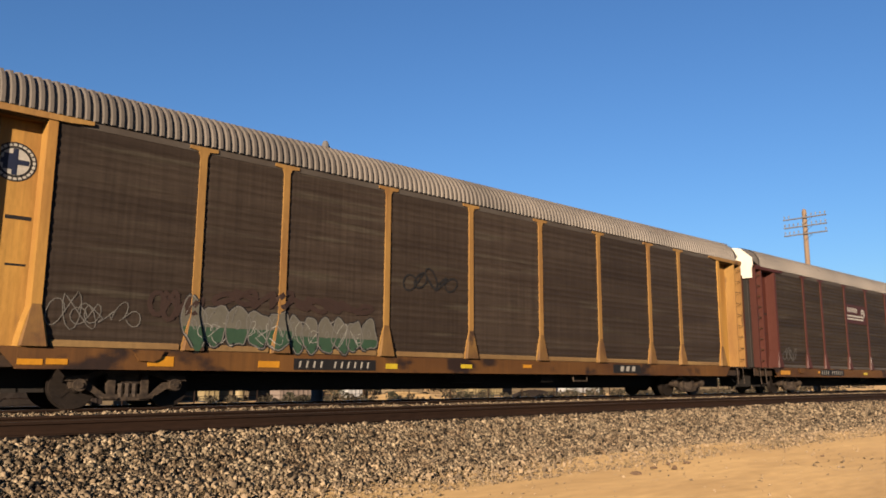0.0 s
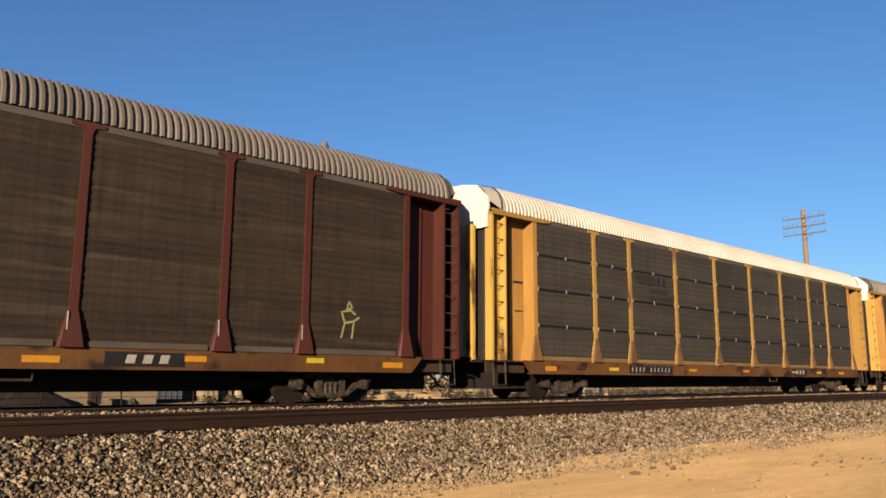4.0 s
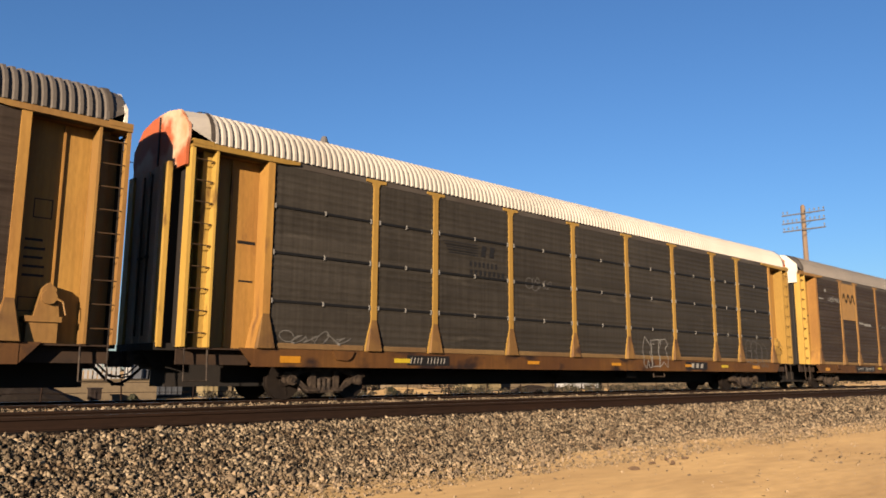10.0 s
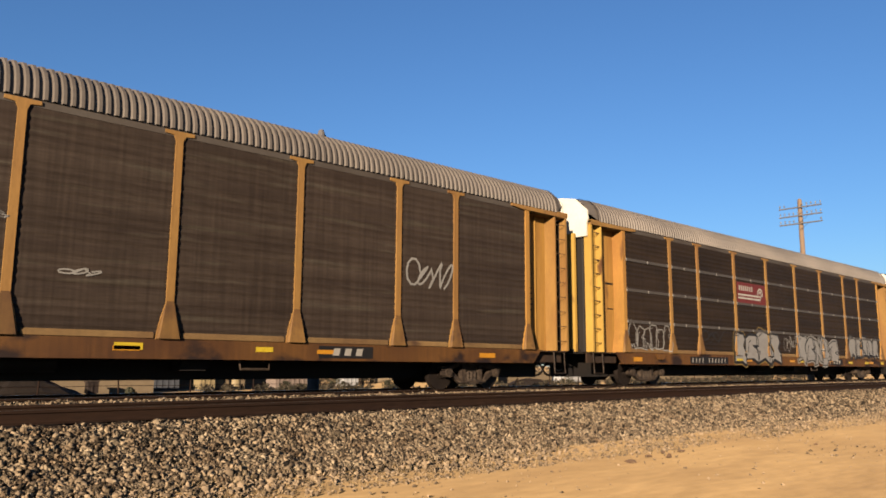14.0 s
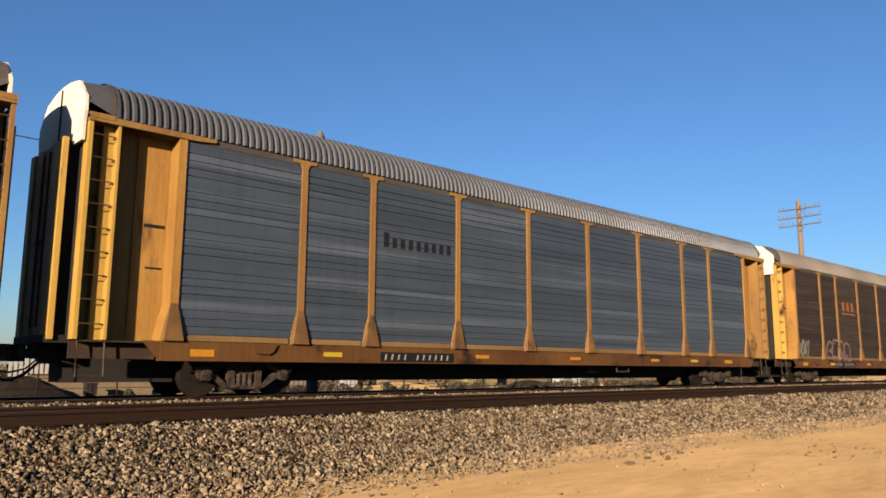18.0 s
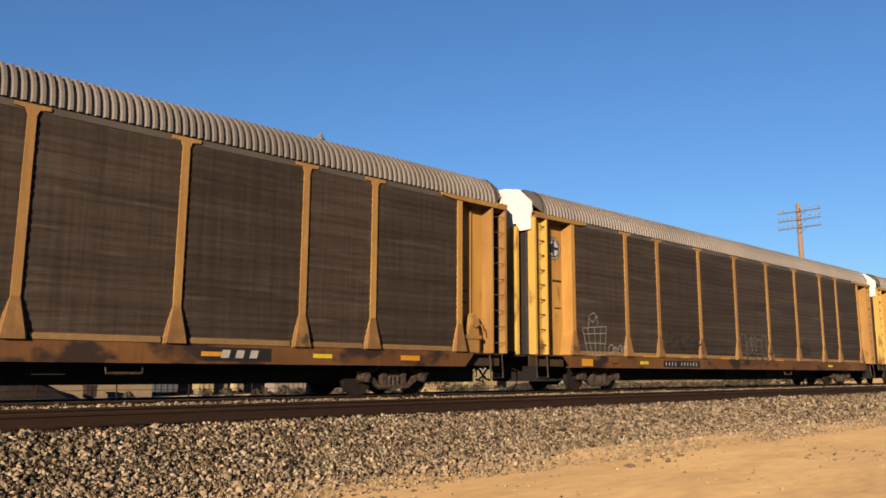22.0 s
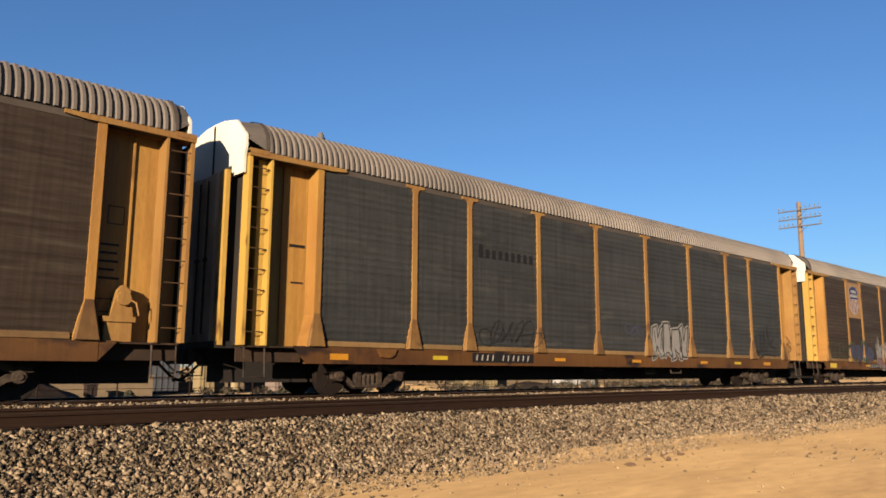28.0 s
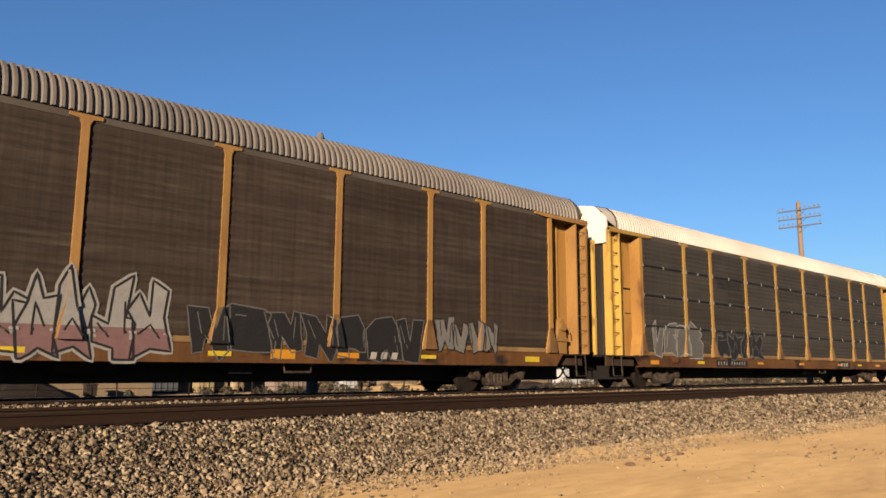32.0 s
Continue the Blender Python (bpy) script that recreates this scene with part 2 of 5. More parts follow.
def tube(bm, pts, r, n=6):
    rings = []
    for i, p in enumerate(pts):
        p = Vector(p)
        d = (Vector(pts[min(i + 1, len(pts) - 1)]) - Vector(pts[max(i - 1, 0)])).normalized()
        u = d.cross(Vector((0, 0, 1)) if abs(d.z) < 0.9 else Vector((1, 0, 0))).normalized()
        w = d.cross(u)
        rings.append([bm.verts.new(p + r * (math.cos(6.28319 * k / n) * u + math.sin(6.28319 * k / n) * w)) for k in range(n)])
    for a, b in zip(rings, rings[1:]):
        for k in range(n):
            bm.faces.new((a[k], a[(k + 1) % n], b[(k + 1) % n], b[k]))
    bm.faces.new(rings[0][::-1])
    bm.faces.new(rings[-1])


def slab(bm, pts, y, depth=0.004):
    """A thin plate with an outline in x and z, its front at y (towards the camera)."""
    prism(bm, pts, "y", y, y + depth)


MESHES = {}


def shared(key, build):
    """A mesh built once by build(bm) and then shared by all objects that ask for it."""
    if key not in MESHES:
        bm = bmesh.new()
        build(bm)
        bmesh.ops.recalc_face_normals(bm, faces=bm.faces)
        me = bpy.data.meshes.new(key)
        bm.to_mesh(me)
        bm.free()
        me.materials.append(UNDER)
        MESHES[key] = me
    return MESHES[key]


def part(name, mesh, mat, parent, label="", at=None, weld=False):
    """One mesh object under a thing or a part; the paint belongs to the object, the mesh may be shared."""
    if callable(mesh):
        bm = bmesh.new()
        mesh(bm)
        if weld:
            bmesh.ops.remove_doubles(bm, verts=bm.verts, dist=0.006)
        bmesh.ops.recalc_face_normals(bm, faces=bm.faces)
        me = bpy.data.meshes.new(name)
        bm.to_mesh(me)
        bm.free()
        me.materials.append(mat)
        mesh = me
    ob = new(name, mesh)
    ob.material_slots[0].link = "OBJECT"
    ob.material_slots[0].material = mat
    ob.parent = parent
    if at is not None:
        ob.matrix_local = at
    if label:
        tagged(ob, label)
    return ob


# ---- ground and tracks ----
RAIL_Z, BODY_Z = 0.92, 0.95          # rail head above the dirt; zero level of the car bodies
NEAR_RAILS, FAR_RAILS = (11.40, 12.84), (15.18, 16.62)
LINE_Y = 15.90         # middle of the train
PROFILE = [(-3000, 0.0), (-60, 0.0), (-8, 0.0), (2, 0.0), (5, 0.0), (7.2, 0.0), (8.4, 0.0), (9.1, 0.05), (9.6, 0.16), (10.9, 0.52), (12.9, 0.62), (14.2, 0.66), (17.8, 0.62), (19.4, 0.16), (22, 0.05),
           (40, 0.0), (120, 0.0), (3000, 0.0)]


def level(y):
    for (a, p), (b, q) in zip(PROFILE, PROFILE[1:]):
        if a <= y <= b:
            return p + (q - p) * (y - a) / (b - a)
    return 0.0


def make_ground():
    xs = sorted({-3000, -800, -200, -60, *range(-20, 90, 1), 120, 200, 500, 1200, 3000})
    ys = sorted({y for y, _ in PROFILE} | {0.5 * i for i in range(0, 44)})
    verts, faces = [], []
    for x in xs:
        for y in ys:
            z = level(y)
            if -15 < x < 90 and 1 < y < 9.5:
                z += 0.05 * noise.noise((x * 0.35, y * 0.5, 0)) + 0.02 * noise.noise((x * 1.7, y * 1.7, 4))
            verts.append((x, y, z))
    n = len(ys)
    for i in range(len(xs) - 1):
        for j in range(n - 1):
            faces.append((i * n + j, (i + 1) * n + j, (i + 1) * n + j + 1, i * n + j + 1))
    me = bpy.data.meshes.new("ground")
    me.from_pydata(verts, [], faces)
    me.materials.append(SAND)
    ob = new("ground", me)
    return tagged(ob, "flat tan dirt beside the railway line", "ground", kind="structure")


def make_ballast():
    """The bed under both tracks, a little above the dirt."""
    prof = [(9.1, -0.12), (9.35, 0.07), (9.7, 0.23), (10.75, 0.675), (11.2, 0.69), (11.36, 0.68), (12.88, 0.69), (13.1, 0.735), (13.6, 0.80), (14.2, 0.82), (14.8, 0.77), (15.1, 0.71),
            (16.7, 0.71), (17.4, 0.73), (18.0, 0.66), (19.4, 0.1)]
    xs = [-60 + 1.0 * i for i in range(260)]
    verts, faces = [], []
    for x in xs:
        for j, (y, z) in enumerate(prof):
            verts.append((x, y + (0.22 * noise.noise((x * 0.6, j, 0)) if j < 2 else 0.03 * noise.noise((x, j, 2))), z + 0.02 * noise.noise((x * 1.3, y, 1))))
    n = len(prof)
    for i in range(len(xs) - 1):
        for j in range(n - 1):
            faces.append((i * n + j, (i + 1) * n + j, (i + 1) * n + j + 1, i * n + j + 1))
    me = bpy.data.meshes.new("ballast_bed")
    me.from_pydata(verts, [], faces)
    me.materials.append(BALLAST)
    return tagged(new("ballast_bed", me), "raised ballast bed of two railway tracks with stone-gap shade in its colour", "ballast", kind="structure")


def bed_level(y):
    pts = [(7.0, 0.0), (8.7, 0.01), (9.1, 0.06), (9.6, 0.235), (10.75, 0.685), (11.2, 0.70), (11.36, 0.69), (12.88, 0.70), (13.1, 0.745), (13.6, 0.81), (14.2, 0.83), (14.8, 0.78), (15.1, 0.72), (16.7, 0.72), (18, 0.66)]
    return np.interp(y, [p[0] for p in pts], [p[1] for p in pts])


def scatter_stones(name, label, places, sizes, mat):
    """Many angular stones in one mesh: crooked six-sided lumps, squeezed and turned at random."""
    rng = np.random.default_rng(len(places))
    cube = np.array([(x, y, z) for x in (-1, 1) for y in (-1, 1) for z in (-1, 1)]) * 0.62
    quad = [(0, 1, 3, 2), (4, 6, 7, 5), (0, 4, 5, 1), (2, 3, 7, 6), (0, 2, 6, 4), (1, 5, 7, 3)]
    tri = np.array([t for a, b, c, d in quad for t in ((a, b, c), (a, c, d))])
    n = len(places)
    p = cube[None] + rng.uniform(-0.52, 0.52, (n, 8, 3))
    p = p * rng.uniform(0.28, 1.55, (n, 1, 3)) * sizes[:, None, None] * 0.62
    q = rng.normal(size=(n, 4))
    q /= np.linalg.norm(q, axis=1)[:, None]
    w, u = q[:, :1, None].reshape(n, 1, 1), q[:, None, 1:]
    c = np.cross(u, p)
    p = p + 2 * w * c + 2 * np.cross(u, c)
    p = p + places[:, None, :]
    f = (tri[None] + 8 * np.arange(n)[:, None, None]).reshape(-1, 3)
    me = bpy.data.meshes.new(name)
    me.vertices.add(n * 8)
    me.vertices.foreach_set("co", p.reshape(-1).astype(np.float32))
    me.loops.add(len(f) * 3)
    me.loops.foreach_set("vertex_index", f.reshape(-1).astype(np.int32))
    me.polygons.add(len(f))
    me.polygons.foreach_set("loop_start", np.arange(0, len(f) * 3, 3, dtype=np.int32))
    me.update(calc_edges=True)
    me.materials.append(mat)
    return tagged(new(name, me), label, "gravel", kind="stuff")


def stone_places(n, x0, x1, y0, y1, seed, sink=0.3, size=(0.03, 0.085), power=1.0, spread=1.0):
    rng = np.random.default_rng(seed)
    x = x0 + (x1 - x0) * rng.random(n) ** power
    y = y0 + (y1 - y0) * rng.random(n) ** spread
    s = rng.uniform(0, 1, n) ** 1.6 * (size[1] - size[0]) + size[0]
    z = bed_level(y) + s * (0.5 - sink) * rng.uniform(-1.0, 3.2, n)
    return np.stack([x, y, z], 1), s


make_ground()
make_ballast()


def rail_outline(c):
    h = RAIL_Z
    half = [(0.036, h), (0.037, h - 0.035), (0.012, h - 0.05), (0.009, h - 0.13), (0.03, h - 0.165), (0.076, h - 0.175), (0.076, h - 0.186)]
    return [(c + a, b) for a, b in half] + [(c - a, b) for a, b in half[::-1]]


def make_track(name, label, rails, first, last):
    track = tagged(new(name), label, "railway track", kind="structure")
    mid = sum(rails) / 2
    for c in rails:
        part("rail", lambda bm: prism(bm, rail_outline(c), "x", -120, 420), RAIL, track)
        part("rail_head", lambda bm: box(bm, -120, 420, c - 0.030, c + 0.030, RAIL_Z + 0.0005, RAIL_Z + 0.004), RAIL_HEAD, track, "worn steel running surface")
    tie = shared("tie", lambda bm: box(bm, -0.115, 0.115, -1.3, 1.3, -0.17, 0))
    rng = random.Random(int(mid * 10))
    for i in range(first, last):
        part("tie", tie, TIE, track, at=pose(i * 0.52 + rng.uniform(-0.02, 0.02), mid + rng.uniform(-0.03, 0.03), RAIL_Z - 0.184, 0, 0, rng.uniform(-0.8, 0.8)))
    return track


make_track("near_railway_track", "empty railway track with rusty rails on timber ties", NEAR_RAILS, -6, 130)
make_track("far_railway_track", "railway track with rusty rails under the passing train", FAR_RAILS, -6, 130)

# ---- the train ----
PITCH_CAR, SPEED = 28.60, 11.03
POSTS = (-11.88, -9.03, -7.09, -4.25, -1.42, 1.42, 4.25, 7.09, 9.03, 11.88)
W, HALF = 1.54, 13.69
PANEL_Y, RECESS_Y = -W + 0.040, -W + 0.40
Z_SILL0, Z_SILL1, Z_P0, Z_P1 = 0.69, 1.07, 1.12, 5.10
ROOF_ARCH = [(-1.51, 5.23), (-1.50, 5.40), (-1.45, 5.58), (-1.33, 5.77), (-1.12, 5.94), (-0.82, 6.03), (-0.42, 6.06), (0, 6.07), (0.42, 6.06), (0.82, 6.03), (1.12, 5.94), (1.33, 5.77), (1.45, 5.58), (1.50, 5.40), (1.51, 5.23)]


def foot_mesh(bm):
    """Folded foot plate that leans out from the shaft to the sill."""
    top = [bm.verts.new((x, -W - 0.004, 1.80)) for x in (-0.07, 0.07)]
    low = [bm.verts.new((x, -W - 0.075, 1.075)) for x in (-0.20, 0.20)]
    back = [bm.verts.new((x, -W - 0.002, 1.075)) for x in (-0.235, 0.235)]
    bm.faces.new((top[0], low[0], low[1], top[1]))
    bm.faces.new((top[0], back[0], low[0]))
    bm.faces.new((top[1], low[1], back[1]))
    bm.faces.new((low[0], back[0], back[1], low[1]))


def post_mesh(bm):
    """Side post in one piece: flared foot, straight shaft, gusset and T-shaped cap."""
    half = [(0.24, 1.06), (0.225, 1.18), (0.165, 1.47), (0.078, 1.77), (0.072, 5.00), (0.12, 5.11), (0.30, 5.13), (0.30, 5.20)]
    prism(bm, [(-x, z) for x, z in half[::-1]] + half, "y", -W, -W + 0.12)


def end_side_post_mesh(bm):
    half = [(0.24, 1.06), (0.225, 1.18), (0.165, 1.47), (0.085, 1.77), (0.08, 5.10)]
    prism(bm, [(-x, z) for x, z in half[::-1]] + half, "y", -W, -W + 0.40)


GROOVES = (0, 1, 2, 3, 5, 6, 7, 8, 10, 11, 12, 13, 15, 16, 17, 18, 20, 21, 22, 23)


def panel_mesh(width, deep):
    """A steel side sheet with pressed horizontal grooves in groups of four."""
    def build(bm):
        h = Z_P1 - Z_P0
        zs, step = [(0, 0)], h / 25
        for g in range(25):
            c = (g + 0.5) * step
            if g in GROOVES:
                zs += [(c - 0.013, 0), (c - 0.011, 0.022), (c + 0.009, 0.022), (c + 0.013, 0)] if deep else [(c - 0.074, 0), (c - 0.022, 0.012), (c + 0.018, 0.012), (c + 0.070, 0)]
        zs.append((h, 0))
        prof = [(d, z) for z, d in zs]
        lo = [bm.verts.new((-width / 2, d, z)) for d, z in prof]
        hi = [bm.verts.new((width / 2, d, z)) for d, z in prof]
        for i in range(len(prof) - 1):
            bm.faces.new((lo[i], hi[i], hi[i + 1], lo[i + 1]))
        b = [bm.verts.new((sx * width / 2, 0.07, z)) for sx, z in ((-1, 0), (1, 0), (1, h), (-1, h))]
        bm.faces.new((b[3], b[2], b[1], b[0]))
    return build


def roof_mesh(bm):
    """Arched roof of cross-wise corrugations."""
    n, x0, x1 = 171, -13.28, 13.28
    xs, step = [], (x1 - x0) / 171
    for i in range(n):
        a = x0 + i * step
        xs += [(a, 0), (a + 0.30 * step, 0), (a + 0.46 * step, 0.050), (a + 0.84 * step, 0.050)]
    xs.append((x1, 0))
    rows = []
    for x, d in xs:
        row = []
        for y, z in ROOF_ARCH:
            k = math.atan2(z - 4.9, y)
            row.append(bm.verts.new((x, y + d * math.cos(k), z + d * math.sin(k))))
        rows.append(row)
    for a, b in zip(rows, rows[1:]):
        for j in range(len(ROOF_ARCH) - 1):
            bm.faces.new((a[j], b[j], b[j + 1], a[j + 1]))


def hood_mesh(reach):
    """Smooth roof end over the end doors, its lower edge cut on a slant; built at the far (+x) end."""
    def build(bm):
        a = [bm.verts.new((13.26, y * 1.012, z + 0.03)) for y, z in ROOF_ARCH]
        b = [bm.verts.new((reach, y * 0.985, max(z - 0.01, 5.50 - 0.02 * abs(y)))) for y, z in ROOF_ARCH]
        for j in range(len(a) - 1):
            bm.faces.new((a[j], b[j], b[j + 1], a[j + 1]))
    return build


def hood_band_mesh(bm):
    """Dark joint strap between ribbed roof and hood."""
    a = [bm.verts.new((13.23, y * 1.03, z + 0.05)) for y, z in ROOF_ARCH]
    b = [bm.verts.new((13.32, y * 1.03, z + 0.05)) for y, z in ROOF_ARCH]
    for j in range(len(ROOF_ARCH) - 1):
        bm.faces.new((a[j], b[j], b[j + 1], a[j + 1]))


CAP = [(-1.50, 5.28), (-1.48, 5.56), (-1.02, 5.98), (-0.45, 6.09), (0, 6.11)]


def cap_mesh(skirt):
    """White upper end sheet that closes the roof arch in flat facets, with a skirt below."""
    def build(bm):
        ring = CAP + [(-y, z) for y, z in CAP[::-1][1:]]
        prism(bm, ring + [(skirt, 5.10), (skirt, 4.72), (-skirt, 4.72), (-skirt, 5.10)], "x", 13.72, 13.78)
    return build


def door_leaf_mesh(bm):
    """One end door that stands out past the corner posts, a sheet with upright folds."""
    front = [(13.93, 0.03), (13.93, 0.30), (13.97, 0.33), (13.97, 0.60), (13.93, 0.63), (13.93, 0.875)]
    prism(bm, front + [(x - 0.05, y) for x, y in front[::-1]], "z", 1.15, 4.82)


def lock_bar_mesh(bm):
    tube(bm, [(13.96, 0.20, 1.3), (13.96, 0.20, 4.7)], 0.022)
    box(bm, 13.92, 13.99, 0.12, 0.28, 2.9, 2.96)


def centre_strip_mesh(bm):
    box(bm, 13.78, 13.80, -0.03, 0.03, 4.2, 6.05)


def corner_post_mesh(bm):
    """Corner angle: narrow face on the side, broad plate on the end."""
    prism(bm, [(13.615, -W), (13.69, -W), (13.69, -W + 0.27), (13.65, -W + 0.27), (13.65, -W + 0.05), (13.615, -W + 0.05)], "z", 1.06, 5.11)


def door_post_mesh(bm):
    box(bm, 13.89, 13.985, -1.09, -0.80, 1.06, 4.82)


def end_shade_sheet_mesh(bm):
    """Black sheet added as shade between corner and door post, with two stiffening folds."""
    prism(bm, [(13.62, -W + 0.26), (13.645, -W + 0.26), (13.645, -1.20), (13.625, -1.17), (13.645, -1.14), (13.645, -0.90), (13.62, -0.90)], "z", 1.06, 5.05)


def ladder_well_mesh(bm):
    """Broad flange with a lip beside the recess, and the deep channel behind the rungs."""
    prism(bm, [(13.11, -W), (13.16, -W), (13.16, -W + 0.21), (13.36, -W + 0.21), (13.36, -W + 0.46), (13.615, -W + 0.46), (13.615, -W + 0.50), (13.11, -W + 0.50)], "z", 1.06, 5.11)


def rung_mesh(bm):
    tube(bm, [(13.18, -W + 0.21, 0), (13.19, -W + 0.05, 0), (13.61, -W + 0.01, 0), (13.63, -W + 0.05, 0)], 0.012, 5)


def recess_mesh(bm):
    box(bm, 11.82, 13.109, RECESS_Y, RECESS_Y + 0.05, 1.06, 5.11)


def stiffener_mesh(bm):
    box(bm, -0.02, 0.02, RECESS_Y - 0.05, RECESS_Y, 1.10, 5.09)


def header_mesh(bm):
    prism(bm, [(13.70, 5.09), (13.70, 5.22), (11.2, 5.22), (11.2, 5.15), (11.6, 5.11)], "y", -W - 0.03, -W + 0.40)
    box(bm, 13.25, 13.70, -W - 0.04, -W + 0.42, 5.15, 5.25)


def sill_mesh(bm):
    """Deep side sill channel with flanges, near side."""
    prism(bm, [(-W + 0.01, Z_SILL0), (-W + 0.01, Z_SILL1), (-W + 0.30, Z_SILL1), (-W + 0.30, Z_SILL1 - 0.03), (-W + 0.04, Z_SILL1 - 0.03), (-W + 0.04, Z_SILL0 + 0.03), (-W + 0.18, Z_SILL0 + 0.03), (-W + 0.18, Z_SILL0)], "x", -12.1, 12.1)
    for s in (-1, 1):
        prism(bm, [(s * 12.1, Z_SILL0), (s * 12.1, Z_SILL1), (s * 12.45, Z_SILL1)], "y", -W + 0.02, -W + 0.06)


def end_sill_mesh(bm):
    """Set-back end piece of the sill under the ladder, with a foot plate."""
    box(bm, 12.104, 13.66, -W + 0.28, -W + 0.33, 0.72, 1.03)
    box(bm, 12.3, 13.6, -W + 0.06, -W + 0.28, 1.02, 1.05)


def end_side_mesh(bm):
    """Inner side wall between the corner post and the end door, black to stand for shade."""
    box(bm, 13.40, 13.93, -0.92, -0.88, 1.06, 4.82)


def underframe_mesh(bm):
    prism(bm, [(-0.38, 0.27), (0.38, 0.27), (0.38, 1.02), (1.28, 1.02), (1.28, 1.06), (-1.28, 1.06), (-1.28, 1.02), (-0.38, 1.02)], "x", -13.5, 13.5)


def cross_bearer_mesh(bm):
    prism(bm, [(-1.26, 1.02), (-1.26, 0.80), (-0.4, 0.62), (-0.4, 1.02)], "x", -0.05, 0.05)


def train_line_mesh(bm):
    tube(bm, [(-8.6, -0.85, 0.60), (-4, -0.85, 0.60), (-3.9, -0.85, 0.66), (8.6, -0.85, 0.66)], 0.03)


def reservoir_mesh(bm):
    disc(bm, (0, 0.62), 0.20, "x", -0.55, 0.55, 14)


def valve_mesh(bm):
    prism(bm, [(-0.30, 0.47), (0.25, 0.47), (0.32, 0.60), (0.25, 0.84), (-0.25, 0.84)], "y", -1.05, -0.6)


def loop_mesh(bm):
    tube(bm, [(-0.35, -1.32, 0.69), (-0.33, -1.34, 0.50), (0.33, -1.34, 0.50), (0.35, -1.32, 0.69)], 0.028)


def stirrup_mesh(bm):
    tube(bm, [(13.10, -W + 0.10, 1.06), (13.10, -W + 0.06, 0.40), (13.58, -W + 0.06, 0.40), (13.58, -W + 0.10, 1.06)], 0.022)


def coupler_mesh(bm):
    box(bm, 13.4, 14.05, -0.11, 0.11, 0.72, 0.92)
    prism(bm, [(14.05, -0.14), (14.26, -0.16), (14.33, -0.02), (14.22, 0.02), (14.20, 0.16), (14.08, 0.17)], "z", 0.66, 0.98)
    box(bm, 13.5, 13.75, -0.3, 0.3, 0.62, 1.0)


def platform_mesh(bm):
    """Dark end platform and striker above the coupler."""
    box(bm, 13.42, 14.02, -1.02, 1.02, 1.00, 1.14)
    prism(bm, [(13.55, 0.62), (13.72, 0.62), (13.98, 1.0), (13.55, 1.0)], "y", -0.36, 0.36)


def hose_mesh(bm):
    tube(bm, [(13.55, -0.38, 0.78), (13.75, -0.40, 0.60), (13.95, -0.36, 0.42), (14.15, -0.30, 0.33), (14.33, -0.26, 0.31)], 0.03)
    tube(bm, [(13.5, -0.9, 0.8), (13.8, -0.9, 0.52), (14.1, -0.8, 0.46), (14.3, -0.75, 0.5)], 0.018)


def hand_brake_mesh(bm):
    box(bm, 12.15, 12.75, -W + 0.06, -W + 0.36, 1.42, 1.52)
    prism(bm, [(12.30, 1.52), (12.72, 1.52), (12.64, 2.02), (12.52, 2.12), (12.42, 2.02)], "y", -W + 0.12, -W + 0.32)
    tube(bm, [(12.52, -W + 0.10, 1.9), (12.74, -W + 0.04, 1.78), (12.8, -W + 0.04, 1.55)], 0.02)
    box(bm, 12.2, 12.7, -W + 0.1, -W + 0.3, 1.06, 1.42)
    disc(bm, (12.52, 1.86), 0.13, "y", -W + 0.05, -W + 0.13, 12)


def jack_mesh(bm):
    """Jacking and lift lug on the sill."""
    prism(bm, [(-0.30, 1.05), (0.30, 1.05), (0.22, 0.90), (0.10, 0.84), (-0.18, 0.86)], "y", -W - 0.05, -W + 0.02)


def sideframe_mesh(bm):
    """Cast truss: arched top member, sagging bottom member, two columns beside the spring window, bearing boxes."""
    prism(bm, [(-1.13, 0.52), (-1.10, 0.60), (-0.80, 0.62), (-0.45, 0.76), (0.45, 0.76), (0.80, 0.62), (1.10, 0.60), (1.13, 0.52), (0.80, 0.51), (0.42, 0.64), (-0.42, 0.64), (-0.80, 0.51)], "y", -1.10, -0.93)
    prism(bm, [(-1.02, 0.38), (-0.74, 0.36), (-0.40, 0.15), (0.40, 0.15), (0.74, 0.36), (1.02, 0.38), (1.06, 0.50), (0.72, 0.49), (0.42, 0.27), (-0.42, 0.27), (-0.72, 0.49), (-1.06, 0.50)], "y", -1.09, -0.94)
    for s in (-1, 1):
        a, b = sorted((s * 0.24, s * 0.38))
        box(bm, a, b, -1.095, -0.95, 0.25, 0.66)
        disc(bm, (s * 0.89, 0.44), 0.115, "y", -1.17, -0.93, 12)
        disc(bm, (s * 0.89, 0.44), 0.06, "y", -1.20, -1.1, 8)
        tube(bm, [(s * 0.60, -1.02, 0.30), (s * 0.46, -1.12, 0.20), (s * 0.20, -1.12, 0.19)], 0.022, 5)


def spring_mesh(bm):
    for i in range(5):
        disc(bm, (0, 0), 0.055 if i % 2 else 0.068, "z", i * 0.05, i * 0.05 + 0.048, 8)


def bolster_mesh(bm):
    box(bm, -0.22, 0.22, -1.02, 1.02, 0.46, 0.66)
    box(bm, -0.5, 0.5, -0.25, 0.25, 0.5, 0.72)
    for s in (-1, 1):
        box(bm, s * 0.36 - 0.05, s * 0.36 + 0.05, -0.85, 0.85, 0.30, 0.40)


